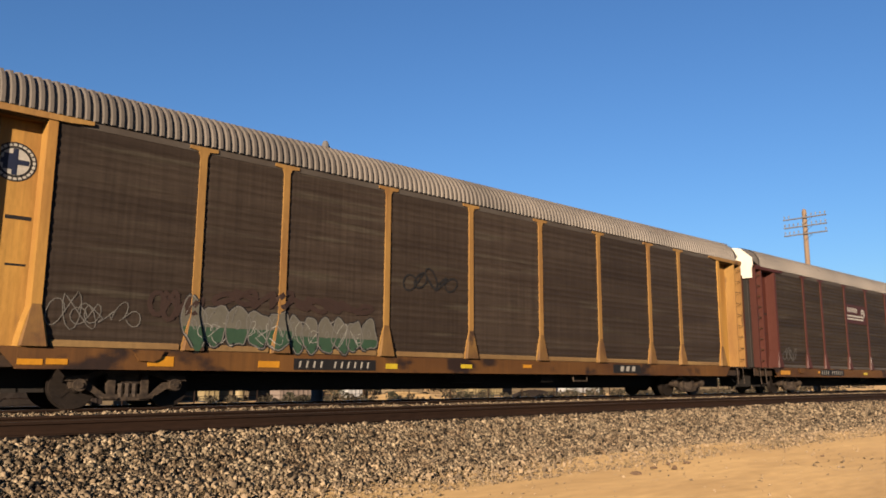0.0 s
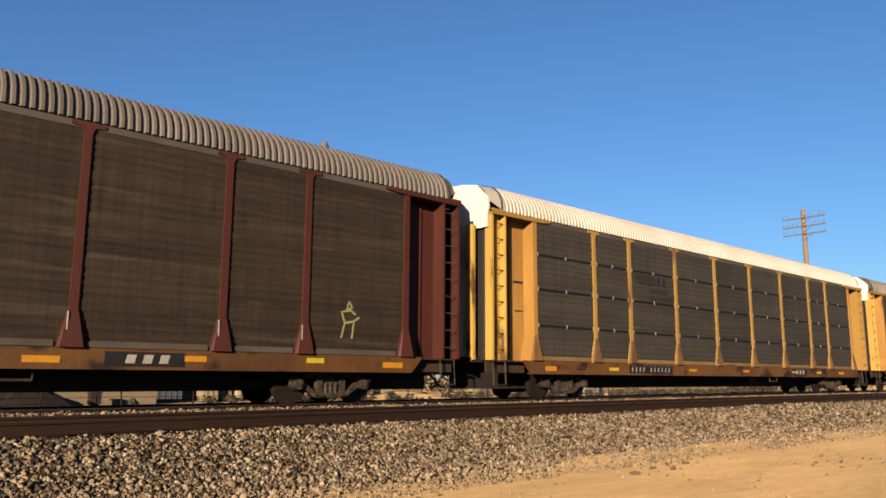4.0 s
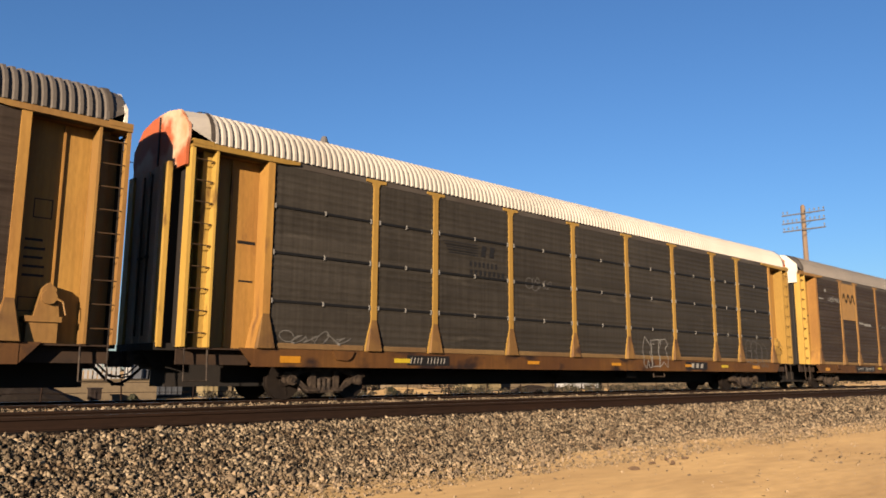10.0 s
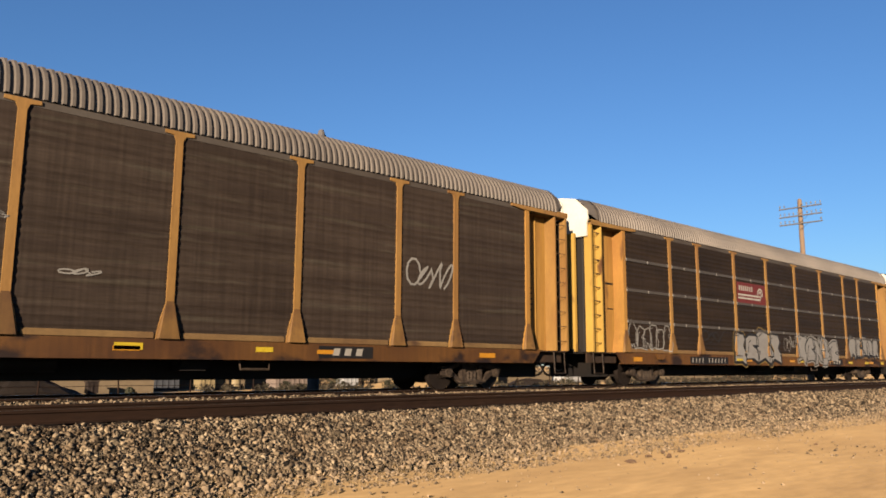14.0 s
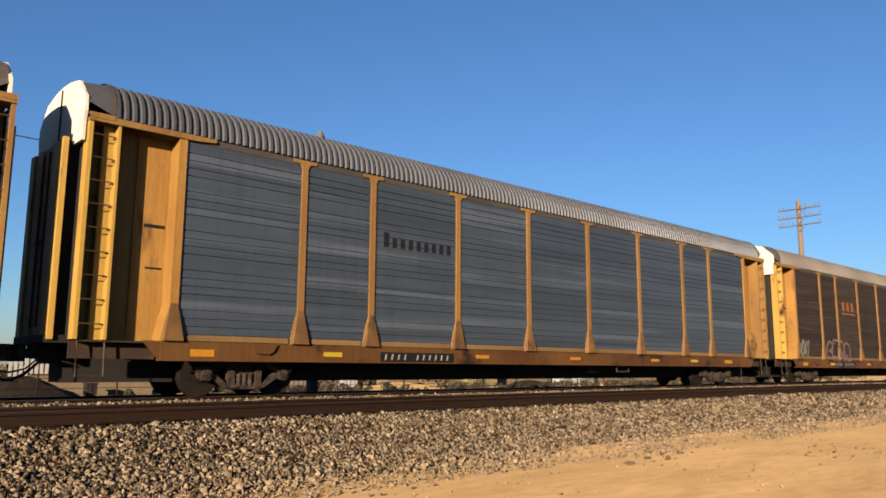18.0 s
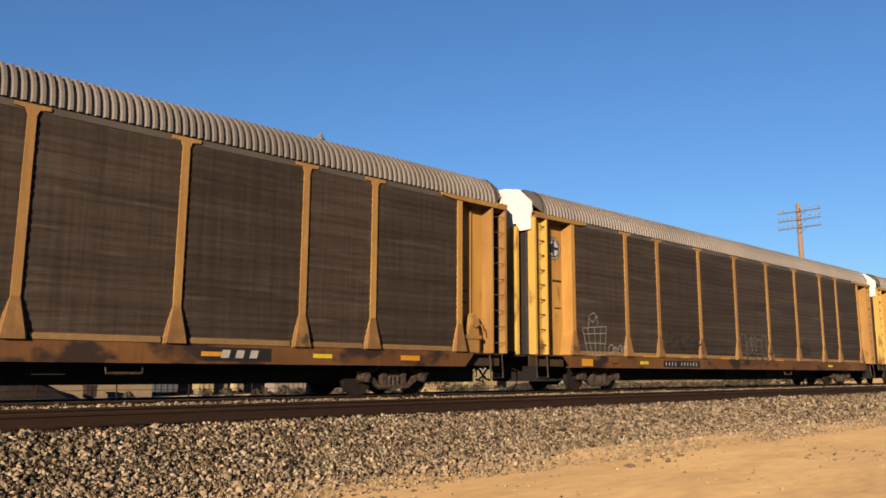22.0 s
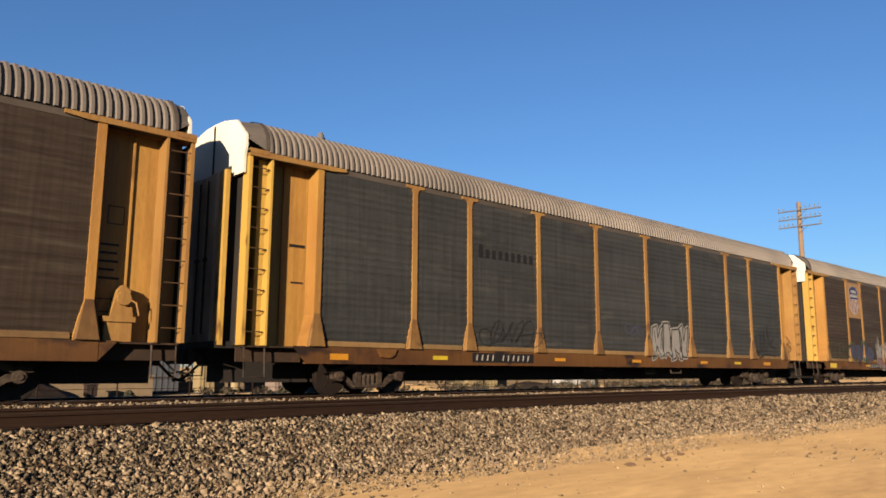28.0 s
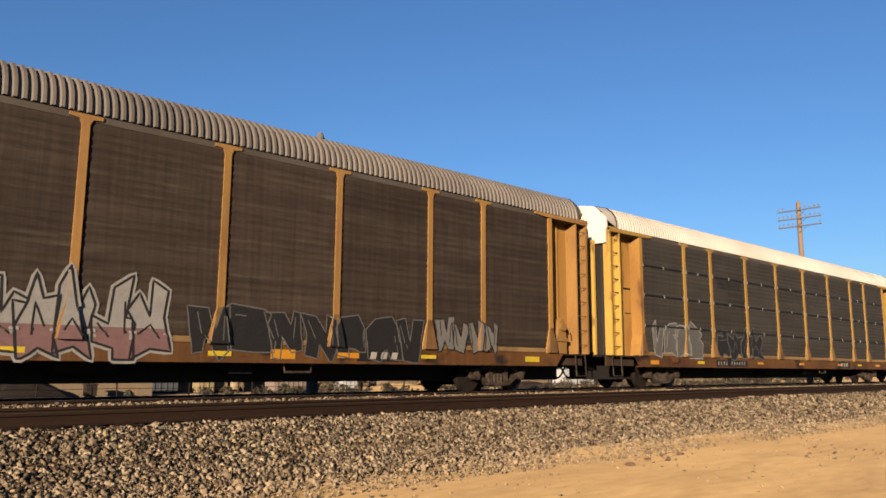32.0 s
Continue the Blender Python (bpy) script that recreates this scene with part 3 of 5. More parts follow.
def wheelset_mesh(bm):
    disc(bm, (0, 0), 0.075, "y", -1.0, 1.0, 10)
    for s in (-1, 1):
        a, b = sorted((s * 0.68, s * 0.79))
        disc(bm, (0, 0), 0.418, "y", a, b, 28)
        a, b = sorted((s * 0.66, s * 0.69))
        disc(bm, (0, 0), 0.445, "y", a, b, 28)
        a, b = sorted((s * 0.78, s * 0.83))
        disc(bm, (0, 0), 0.13, "y", a, b, 14)
        prism(bm, [(-0.30, -0.02), (0.30, -0.02), (0.30, 0.02), (-0.30, 0.02)], "y", *sorted((s * 0.785, s * 0.80)))


END_TURN = Matrix.Rotation(math.pi, 4, "Z")
MIRROR_X = Matrix.Diagonal((-1, 1, 1, 1))
WHEELSETS, CARS = [], []


def build_car(k, name, label, paint, panel, roof, cap, sill=SILL, brake=True, chord=CHORD):
    """One enclosed car carrier. Local x runs along the car, -y is the side towards the camera, z is up from the rail head."""
    car = tagged(new(name), label, "rail car", "cars of the freight train")
    part("side_sill", shared("side_sill", sill_mesh), sill, car)
    part("side_sill", shared("side_sill", sill_mesh), sill, car, at=END_TURN)
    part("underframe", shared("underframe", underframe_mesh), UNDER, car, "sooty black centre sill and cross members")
    part("roof", shared("roof", roof_mesh), roof, car, "corrugated arched metal roof")
    for turn in (Matrix.Identity(4), END_TURN):
        near = turn == Matrix.Identity(4)
        draw = -0.17 if near else 0.0
        for i, x in enumerate(POSTS):
            end = i in (0, 9)
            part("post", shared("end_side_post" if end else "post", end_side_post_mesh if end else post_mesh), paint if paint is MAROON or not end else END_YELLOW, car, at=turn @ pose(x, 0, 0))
            part("post_foot", shared("post_foot", foot_mesh), MAROON if paint is MAROON else FOOT_YELLOW, car, "flared post foot", at=turn @ pose(x, 0, 0))
        for x in (-8.0, -5.6, -3.2, -0.8, 0.8, 3.2, 5.6, 8.0):
            part("cross_bearer", shared("cross_bearer", cross_bearer_mesh), UNDER, car, at=turn @ pose(x, 0, 0))
        for a, b in zip(POSTS, POSTS[1:]):
            w = round(b - a - 0.13, 2)
            part("side_panel", shared("panel_%d_%d" % (round(w * 100), k == 7), panel_mesh(w, k == 7)), panel, car, at=turn @ pose((a + b) / 2, PANEL_Y, Z_P0))
            part("bottom_rail", shared("bottom_rail_%d" % round(w * 100), lambda bm: prism(bm, [(-W + 0.01, 1.082), (-W + 0.01, 1.16), (-W + 0.05, 1.20), (-W + 0.16, 1.20), (-W + 0.16, 1.082)], "x", 0.215 - w / 2, w / 2 - 0.215)), DUSTY if panel is not PANELS["olive"] else CHORD, car, at=turn @ pose((a + b) / 2, 0, 0))
        part("top_chord", shared("top_chord", lambda bm: prism(bm, [(-W + 0.03, 5.09), (-W + 0.03, 5.21), (-W + 0.06, 5.25), (-W + 0.2, 5.25), (-W + 0.2, 5.09)], "x", -13.4, 13.4)), chord, car, at=turn)
        for side in (Matrix.Identity(4), MIRROR_X):
            m = turn @ side
            # recess walls use the yellow with sunlight in its colour
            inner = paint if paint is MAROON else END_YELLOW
            # only sun-facing ends take the brighter copy; the others keep the car's paint
            ends = MAROON if paint is MAROON else (paint if near == (side == Matrix.Identity(4)) else LIT_YELLOW)
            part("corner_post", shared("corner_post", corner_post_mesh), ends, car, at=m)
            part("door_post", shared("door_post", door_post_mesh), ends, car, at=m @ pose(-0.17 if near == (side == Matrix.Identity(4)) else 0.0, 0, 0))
            part("end_sill", shared("end_sill", end_sill_mesh), SILL_SHADE, car, "dark end sill with shade and dirt in its colour", at=m)
            part("end_plate", shared("end_plate", end_shade_sheet_mesh), UNDER, car, "black sheet that stands for shade on the car end", at=m)
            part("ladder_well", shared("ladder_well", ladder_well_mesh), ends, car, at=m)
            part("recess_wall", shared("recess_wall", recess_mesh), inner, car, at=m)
            for x in (12.62,):
                part("stiffener", shared("stiffener", stiffener_mesh), inner, car, at=m @ pose(x, 0, 0))
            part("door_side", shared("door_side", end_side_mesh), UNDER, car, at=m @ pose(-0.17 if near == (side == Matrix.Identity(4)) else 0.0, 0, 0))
            part("header", shared("header", header_mesh), paint, car, at=m)
            part("stirrup_step", shared("stirrup_step", stirrup_mesh), CAST, car, at=m)
            for i in range(9 if near else 3):
                part("ladder_rung", shared("ladder_rung", rung_mesh), RUNG, car, at=m @ pose(0, 0, 1.34 + 0.44 * i))
        part("roof_hood", shared("roof_hood_near" if near else "roof_hood", hood_mesh(13.74 + draw)), roof, car, at=turn)
        part("hood_strap", shared("hood_strap", hood_band_mesh), CHORD, car, at=turn)
        part("end_cap", shared("end_cap_near" if near else "end_cap", cap_mesh(0.95 if near else 1.44)), cap, car, "white-painted upper end sheet", at=turn @ pose(draw, 0, 0))
        part("centre_strip", shared("centre_strip", centre_strip_mesh), UNDER, car, at=turn @ pose(draw, 0, 0))
        for side in (Matrix.Identity(4), Matrix.Diagonal((1, -1, 1, 1))):
            part("end_door", shared("end_door", door_leaf_mesh), DOOR, car, "dull grey folding end door", at=turn @ pose(draw, 0, 0) @ side)
            part("lock_bar", shared("lock_bar", lock_bar_mesh), CAST, car, at=turn @ pose(draw, 0, 0) @ side)
        part("end_platform", shared("end_platform", platform_mesh), UNDER, car, "sooty end platform above the coupler", at=turn @ pose(draw, 0, 0))
        part("coupler", shared("coupler", coupler_mesh), CAST, car, at=turn)
        part("air_hose", shared("air_hose", hose_mesh), RUBBER, car, at=turn)
    if brake:
        part("hand_brake", shared("hand_brake", hand_brake_mesh), paint, car, "hand brake housing with lever")
    part("train_line", shared("train_line", train_line_mesh), UNDER, car)
    part("air_reservoir", shared("air_reservoir", reservoir_mesh), UNDER, car, at=pose(-0.9, -0.75, 0))
    part("brake_valve", shared("brake_valve", valve_mesh), UNDER, car, at=pose(2.2, 0, 0))
    part("pull_loop", shared("pull_loop", loop_mesh), CAST, car, at=pose(3.4, 0, 0))
    part("jacking_lug", shared("jacking_lug", jack_mesh), sill, car, at=pose(-9.9, 0, 0))
    for s in (-1, 1):
        truck = part("truck", shared("bolster", bolster_mesh), CAST, car, "rusty cast-steel truck", at=pose(s * 10.06, 0, RAIL_Z - BODY_Z))
        part("sideframe", shared("sideframe", sideframe_mesh), CAST, truck)
        part("sideframe", shared("sideframe", sideframe_mesh), CAST, truck, at=END_TURN)
        for x in (-0.13, 0.0, 0.13):
            part("spring", shared("spring", spring_mesh), CAST, truck, at=pose(x, -1.04, 0.22))
        for x in (-0.89, 0.89):
            ws = part("wheelset", shared("wheelset", wheelset_mesh), WHEEL, truck)
            ws.matrix_parent_inverse = Matrix.Translation((x, 0, 0.42))
            WHEELSETS.append(ws)
    CARS.append((k, car))
    return car


Y_, B_ = YELLOW, BRIGHT
TRAIN = [
    (-1, "autorack_car", "yellow enclosed car carrier with dark steel side panels", Y_, "brown", ROOF, WHITE),
    (0, "autorack_car", "yellow enclosed car carrier with dark panels, roundel and green graffiti", Y_, "brown", ROOF, WHITE),
    (1, "autorack_car", "maroon enclosed car carrier with olive grey panels and white emblem", MAROON, "olive", ROOF, WHITE),
    (2, "autorack_car", "yellow car carrier with white roof and seamed dark grey panels", B_, "dark", ROOF_WHITE, WHITE),
    (3, "autorack_car", "yellow car carrier with shield emblem and pale graffiti", Y_, "brown", ROOF, WHITE),
    (4, "autorack_car", "yellow car carrier with white roof and rust-stained end", B_, "dark", ROOF_WHITE, RUSTY_WHITE),
    (5, "autorack_car", "yellow car carrier with emblem plate and scratched dark panels", Y_, "brown", ROOF, WHITE),
    (6, "autorack_car", "yellow car carrier with brown panels, pale rails and white graffiti letters", Y_, "choc", ROOF, WHITE),
    (7, "autorack_car", "yellow car carrier with blue-grey galvanised side panels", Y_, "blue", ROOF_BLUE, WHITE),
    (8, "autorack_car", "yellow car carrier with orange emblem and scribbled graffiti", Y_, "brown", ROOF, WHITE),
    (9, "autorack_car", "yellow car carrier with blue roundel and white bucket drawing", Y_, "brown", ROOF, WHITE),
    (10, "autorack_car", "yellow car carrier with blue roundel and blue graffiti letters", Y_, "brown", ROOF, WHITE),
    (11, "autorack_car", "yellow car carrier with grey-green panels and white graffiti", Y_, "grey", ROOF, WHITE),
    (12, "autorack_car", "yellow car carrier with shield emblem and large graffiti letters", Y_, "brown", ROOF, WHITE),
    (13, "autorack_car", "yellow car carrier with white roof and graffiti on grey panels", B_, "dark", ROOF_WHITE, WHITE),
    (14, "autorack_car", "yellow enclosed car carrier with dark steel side panels", Y_, "brown", ROOF, WHITE),
]
BY = {}
for k, name, label, paint, panel, roof, cap in TRAIN:
    BY[k] = build_car(k, name, label, paint, PANELS[panel], roof, cap, brake=k in (3, 4, 7, 8, 10, 11, 12))

# ---- markings, emblems and graffiti on the near sides ----
FACE = PANEL_Y - 0.004
STENCIL = flat("worn_white_stencil_paint", (0.54, 0.50, 0.43))


def skin(x, z):
    """How far out the side stands at x, z: sill, post or panel."""
    if z < 1.07:
        return -W + 0.006
    for p in POSTS:
        w = 0.075 if z > 1.77 else 0.075 + 0.16 * (1.77 - z) / 0.7
        if abs(x - p) < w + 0.012:
            return -W - 0.006 - max(0.0, 0.098 * (1.79 - z))
    if z < 1.205:
        return -W + 0.004
    return FACE


def stroke(bm, pts, w, lift=0.0, step=0.07):
    """A painted stroke of width w, one unbroken strip that follows the steps of the car's side."""
    run = []
    for (x0, z0), (x1, z1) in zip(pts, pts[1:]):
        n = max(1, int(math.hypot(x1 - x0, z1 - z0) / step))
        run += [(x0 + (x1 - x0) * i / n, z0 + (z1 - z0) * i / n) for i in range(n)]
    run.append(pts[-1])
    run = [(min(11.99, max(-11.99, x)), max(0.72, z)) for x, z in run]
    run = [p for i, p in enumerate(run) if i == 0 or math.hypot(p[0] - run[i - 1][0], p[1] - run[i - 1][1]) > 0.004]
    shut = len(run) > 3 and math.hypot(run[0][0] - run[-1][0], run[0][1] - run[-1][1]) < 0.004
    pairs = []
    for i, (x, z) in enumerate(run):
        a = run[i - 1] if i else (run[-2] if shut else run[0])
        b = run[i + 1] if i + 1 < len(run) else (run[1] if shut else run[-1])
        dx, dz = b[0] - a[0], b[1] - a[1]
        L = math.hypot(dx, dz) or 1e-6
        nx, nz = -dz / L * w / 2, dx / L * w / 2
        y = skin(x, z) - lift - 0.0003 * (i % 4)
        pairs.append((bm.verts.new((x + nx, y, z + nz)), bm.verts.new((x - nx, y, z - nz))))
    for (a, b), (c, e) in zip(pairs, pairs[1:]):
        bm.faces.new((a, c, e, b))


SPIKES = [
    ([(0, 0.1), (0.12, 0.7), (-0.05, 1.0), (0.35, 1.12), (0.48, 0.62), (0.80, 0.95), (1.02, 0.72), (0.78, 0.36), (0.92, -0.04), (0.46, 0.14)], [[(0.18, 0.30), (0.42, 0.46), (0.70, 0.26)]]),
    ([(0.02, -0.02), (0.0, 0.55), (0.18, 0.62), (0.08, 1.08), (0.58, 0.96), (0.66, 0.55), (1.04, 0.60), (0.96, 0.08), (0.52, 0.20), (0.38, -0.05)], [[(0.22, 0.32), (0.30, 0.80)], [(0.60, 0.30), (0.84, 0.42)]]),
    ([(0.10, 0), (-0.06, 0.40), (0.22, 0.55), (0.10, 0.92), (0.62, 1.15), (0.56, 0.80), (1.0, 0.92), (0.88, 0.46), (1.06, 0.10), (0.60, 0.02), (0.50, 0.26)], [[(0.30, 0.66), (0.74, 0.70)]]),
    ([(0.06, 0.0), (0.0, 0.80), (0.30, 0.70), (0.46, 1.18), (0.70, 0.78), (1.02, 0.90), (0.90, 0.30), (1.05, 0.0), (0.66, 0.10), (0.40, -0.06)], [[(0.36, 0.26), (0.48, 0.70), (0.66, 0.34)]]),
]
BLOCKS = [
    ([(0.0, 0.0), (0.05, 0.94), (0.20, 1.03), (0.84, 1.0), (1.0, 0.82), (0.80, 0.60), (1.0, 0.36), (0.90, 0.0), (0.50, 0.06)], [[(0.14, 0.86), (0.40, 0.90)]]),
    ([(-0.02, 0.98), (0.16, 0.0), (0.62, -0.03), (1.0, 0.96), (0.64, 1.02), (0.48, 0.48), (0.34, 1.04)], [[(0.16, 0.84), (0.30, 0.24)]]),
    ([(0.0, 0.06), (0.02, 0.78), (0.40, 1.05), (0.94, 0.92), (0.98, 0.62), (0.58, 0.57), (1.0, 0.40), (0.95, 0.0), (0.48, 0.10)], [[(0.20, 0.28), (0.24, 0.70), (0.40, 0.80)]]),
    ([(0.02, 0.0), (0.0, 0.70), (0.26, 1.03), (0.78, 1.0), (1.0, 0.70), (0.97, 0.0), (0.68, 0.02), (0.60, 0.16), (0.42, 0.24), (0.33, -0.02)], [[(0.84, 0.20), (0.86, 0.62)]]),
    ([(0.0, 0.0), (0.10, 0.58), (-0.03, 1.0), (0.45, 0.95), (0.58, 0.60), (0.70, 1.02), (1.0, 0.94), (0.92, 0.10), (0.62, 0.0), (0.46, 0.30), (0.28, -0.04)], [[(0.20, 0.80), (0.32, 0.40)], [(0.78, 0.84), (0.72, 0.30)]]),
]


def bubble(k):
    """A rounded, lobed balloon shape with a small eye."""
    turn = [6.28319 * i / 22 for i in range(22)]
    rim = [(0.5 + (0.50 + 0.07 * math.sin(3 * a + k)) * math.cos(a), 0.5 + (0.48 + 0.08 * math.cos(2 * a + 2 * k)) * math.sin(a)) for a in turn]
    eye = [(0.52 + 0.10 * math.cos(a), 0.50 + 0.10 * math.sin(a)) for a in turn[::3] + turn[:1]]
    return rim, [eye, [(0.2, 0.62), (0.3, 0.78), (0.44, 0.84)]]


BUBBLES = [bubble(k) for k in range(5)]


def clipped(outline, axis, bound, keep_above):
    """The part of an outline on one side of a line x = bound (axis 0) or z = bound (axis 1)."""
    out = []
    for a, b in zip(outline, outline[1:] + outline[:1]):
        ia, ib = (a[axis] >= bound) == keep_above, (b[axis] >= bound) == keep_above
        if ia:
            out.append(a)
        if ia != ib:
            u = (bound - a[axis]) / (b[axis] - a[axis])
            out.append((a[0] + u * (b[0] - a[0]), a[1] + u * (b[1] - a[1])))
    return out


def beside(outline, p, side, sign):
    """The part of an outline beyond the slanted edge of a post's shaft or foot: side -1 or 1 names the edge, sign the kept half."""
    def over(q):
        return sign * (q[0] - p - side * (0.075 + 0.18 * max(0.0, 1.8 - q[1])))
    out = []
    for a, b in zip(outline, outline[1:] + outline[:1]):
        fa, fb = over(a), over(b)
        if fa >= 0:
            out.append(a)
        if (fa >= 0) != (fb >= 0):
            u = fa / (fa - fb)
            out.append((a[0] + u * (b[0] - a[0]), a[1] + u * (b[1] - a[1])))
    return out


LEVELS = (0.72, 1.07, 1.205, 1.8, 9.0)      # sill, bottom rail, post feet, shafts


def fill(name, outline, lift, paint, rim, z0=0.72, z1=9.0):
    """Paint inside an outline in x and z: one patch for each panel, post, foot, rail and the sill that it crosses."""
    x0, x1 = min(p[0] for p in outline), max(p[0] for p in outline)
    for floor_z, top_z in zip(LEVELS, LEVELS[1:]):
        lo, hi = max(floor_z, z0), min(top_z, z1)
        if hi - lo < 0.01:
            continue
        band = clipped(clipped(outline, 1, lo, True), 1, hi, False)
        pieces = []
        if top_z == 1.07:
            pieces.append((band, False))
        else:
            near = [p for p in POSTS if x0 - 0.3 < p < x1 + 0.3]
            rest = band
            for p in near:
                pieces.append((beside(rest, p, -1, -1), False))
                pieces.append((beside(beside(rest, p, -1, 1), p, 1, -1), True))
                rest = beside(rest, p, 1, 1)
            pieces.append((rest, False))
        for piece, on_post in pieces:
            if len(piece) < 3 or max(q[0] for q in piece) - min(q[0] for q in piece) < 0.02 or max(q[1] for q in piece) - min(q[1] for q in piece) < 0.02:
                continue
            flat_y = -W + 0.006 if top_z == 1.07 else (-W + 0.006 if top_z == 1.205 else FACE)
            points = [(x, (-W - 0.006 - max(0.0, 0.098 * (1.79 - z)) if on_post else flat_y) - lift, z) for x, z in piece]
            part(name, lambda bm: bm.faces.new([bm.verts.new(q) for q in points]), paint, rim)


def mural(car, x0, x1, z0, z1, n, paint, edge, seed, line=0.04, low=None, cut=0.45, halo=None, solid=True, lean=0.0, shapes=SPIKES, rim_paint=None):
    """A row of angular outlined block shapes, sprayed over panels, posts and sill; low colours their lower part."""
    rng = random.Random(seed)
    w, h = (x1 - x0) / n, z1 - z0
    rows = []
    for i in range(n):
        chunk, marks = shapes[rng.randrange(len(shapes))]
        sx, sz, bx, bz = w * rng.uniform(1.05, 1.28), h * rng.uniform(0.84, 1.0), x0 + i * w, z0 + h * rng.uniform(0, 0.07)
        flip = shapes is SPIKES and rng.random() < 0.4
        put = lambda p: (bx + sx * ((1 - p[0] if flip else p[0]) + lean * p[1] + 0.04 * math.sin(9 * p[1] + i)), bz + sz * (p[1] + 0.05 * math.sin(7 * p[0] + 2 * i)))
        loose = 0.0 if shapes is BUBBLES else 0.085
        rows.append(([put((p[0] + rng.uniform(-loose, loose), p[1] + rng.uniform(-loose, loose))) for p in chunk], [[put(p) for p in m] for m in marks]))
    if halo:
        part("graffiti_backdrop", lambda bm: [stroke(bm, o + o[:1], 0.26, 0.001) for o, m in rows[::2]], halo, car, "sprayed background patch", weld=True)
    if rim_paint:
        part("graffiti_outline", lambda bm: [stroke(bm, o + o[:1], line * 3.2, 0.0015) for o, m in rows], rim_paint, car, "sprayed outer outline", weld=True)
    for i, (o, marks) in enumerate(rows):
        up = 0.0012 * (i % 3)
        rim = part("graffiti_shape", lambda bm: stroke(bm, o + o[:1], line, 0.006 + up), edge, car, "sprayed block shape with an outline")
        if solid:
            fill("graffiti_fill", o, 0.003 + up, paint, rim, z0=z0 + h * cut if low else 0.72)
            if low:
                fill("graffiti_shade", o, 0.003 + up, low, rim, z1=z0 + h * cut)
        for m in marks:
            part("graffiti_line", lambda bm: stroke(bm, m, line * 0.8, 0.0065 + up), edge, rim)


def tag(car, x0, x1, z0, z1, n, paint, seed, w=0.03):
    """A quick scribble in one run of thin sprayed line."""
    rng = random.Random(seed)
    step = (x1 - x0) / n
    pts = []
    for i in range(n):
        x, turn, swing = x0 + i * step, rng.choice((-1, 1)), rng.uniform(4.6, 6.2)
        lo, hi = z0 + (z1 - z0) * rng.uniform(0, 0.25), z0 + (z1 - z0) * rng.uniform(0.6, 1.0)
        for a in range(10):
            u = a / 9.0
            pts.append((x + step * (0.5 + 0.6 * math.cos(turn * u * swing + i)), lo + (hi - lo) * (0.5 + 0.5 * math.sin(u * 5.6 + i * 1.7))))
    part("graffiti_scribble", lambda bm: stroke(bm, pts, w, 0.004, 0.09), paint, car, "thin sprayed scribble")


def plates(car, name, rects, mat, label=""):
    """Small sheets fixed to the side: x0, x1, z0, z1 each."""
    for x0, x1, z0, z1 in rects:
        part(name, lambda bm: box(bm, x0, x1, skin((x0 + x1) / 2, (z0 + z1) / 2) - 0.006, skin((x0 + x1) / 2, (z0 + z1) / 2) - 0.001, z0, z1), mat, car, label)


def letter_bars(car, x0, x1, z0, z1, n, y, mat, slant=0.0, name="lettering_bar"):
    """Unreadable or left-out writing: one upright bar for each letter."""
    s, h = (x1 - x0) / n, z1 - z0
    bar = shared("bar_%d_%d_%d" % (round(s * 1000), round(h * 1000), round(slant * 1000)), lambda bm: prism(bm, [(0, 0), (s * 0.55, 0), (s * 0.55 + slant, h), (slant, h)], "y", 0, 0.002))
    for i in range(n):
        part(name, bar, mat, car, at=pose(x0 + s * (i + 0.2), y, z0))


def number_board(car, x0, x1, z0, z1, n=11, gaps=(4,), back=True):
    y = -W + 0.004
    if back:
        board = part("number_board", lambda bm: box(bm, x0, x1, y, y + 0.008, z0, z1), BLACK, car, "black painted number board")
        s = (x1 - x0 - 0.2) / n
        h = z1 - z0 - 0.10
        mark = shared("number_mark_%d_%d" % (round(s * 1000), round(h * 1000)), lambda bm: prism(bm, [(s * 0.20, 0), (s * 0.46, 0), (s * 0.46 + h * 0.22, h), (s * 0.20 + h * 0.22, h)], "y", 0, 0.002))
        for i in range(n):
            if i not in gaps:
                part("number_mark", mark, STENCIL, board, at=pose(x0 + 0.08 + s * i, y - 0.003, z0 + 0.05))


def roundel(car, x, z, r):
    y = RECESS_Y - 0.004
    NAVY = flat("navy_blue_paint", (0.012, 0.022, 0.065))
    part("emblem_disc", lambda bm: disc(bm, (x, z), r, "y", y, y + 0.003, 28), BLACK, car, "round dark emblem")
    part("emblem_ring", lambda bm: [stroke_plain(bm, [(x + r * 0.86 * math.cos(0.262 * k), z + r * 0.86 * math.sin(0.262 * k)), (x + r * 0.86 * math.cos(0.262 * k + 0.13), z + r * 0.86 * math.sin(0.262 * k + 0.13))], r * 0.13, y - 0.002) for k in range(24)], PALE, car)
    part("emblem_face", lambda bm: disc(bm, (x, z), r * 0.68, "y", y - 0.003, y, 24), PALE, car)
    part("emblem_cross", lambda bm: (box(bm, x - r * 0.12, x + r * 0.12, y - 0.006, y - 0.003, z - r * 0.66, z + r * 0.66), box(bm, x - r * 0.64, x + r * 0.64, y - 0.0055, y - 0.0031, z - r * 0.13, z + r * 0.13), box(bm, x - r * 0.52, x - r * 0.12, y - 0.005, y - 0.0032, z - r * 0.4, z + r * 0.4)), NAVY, car, "navy blue cross")


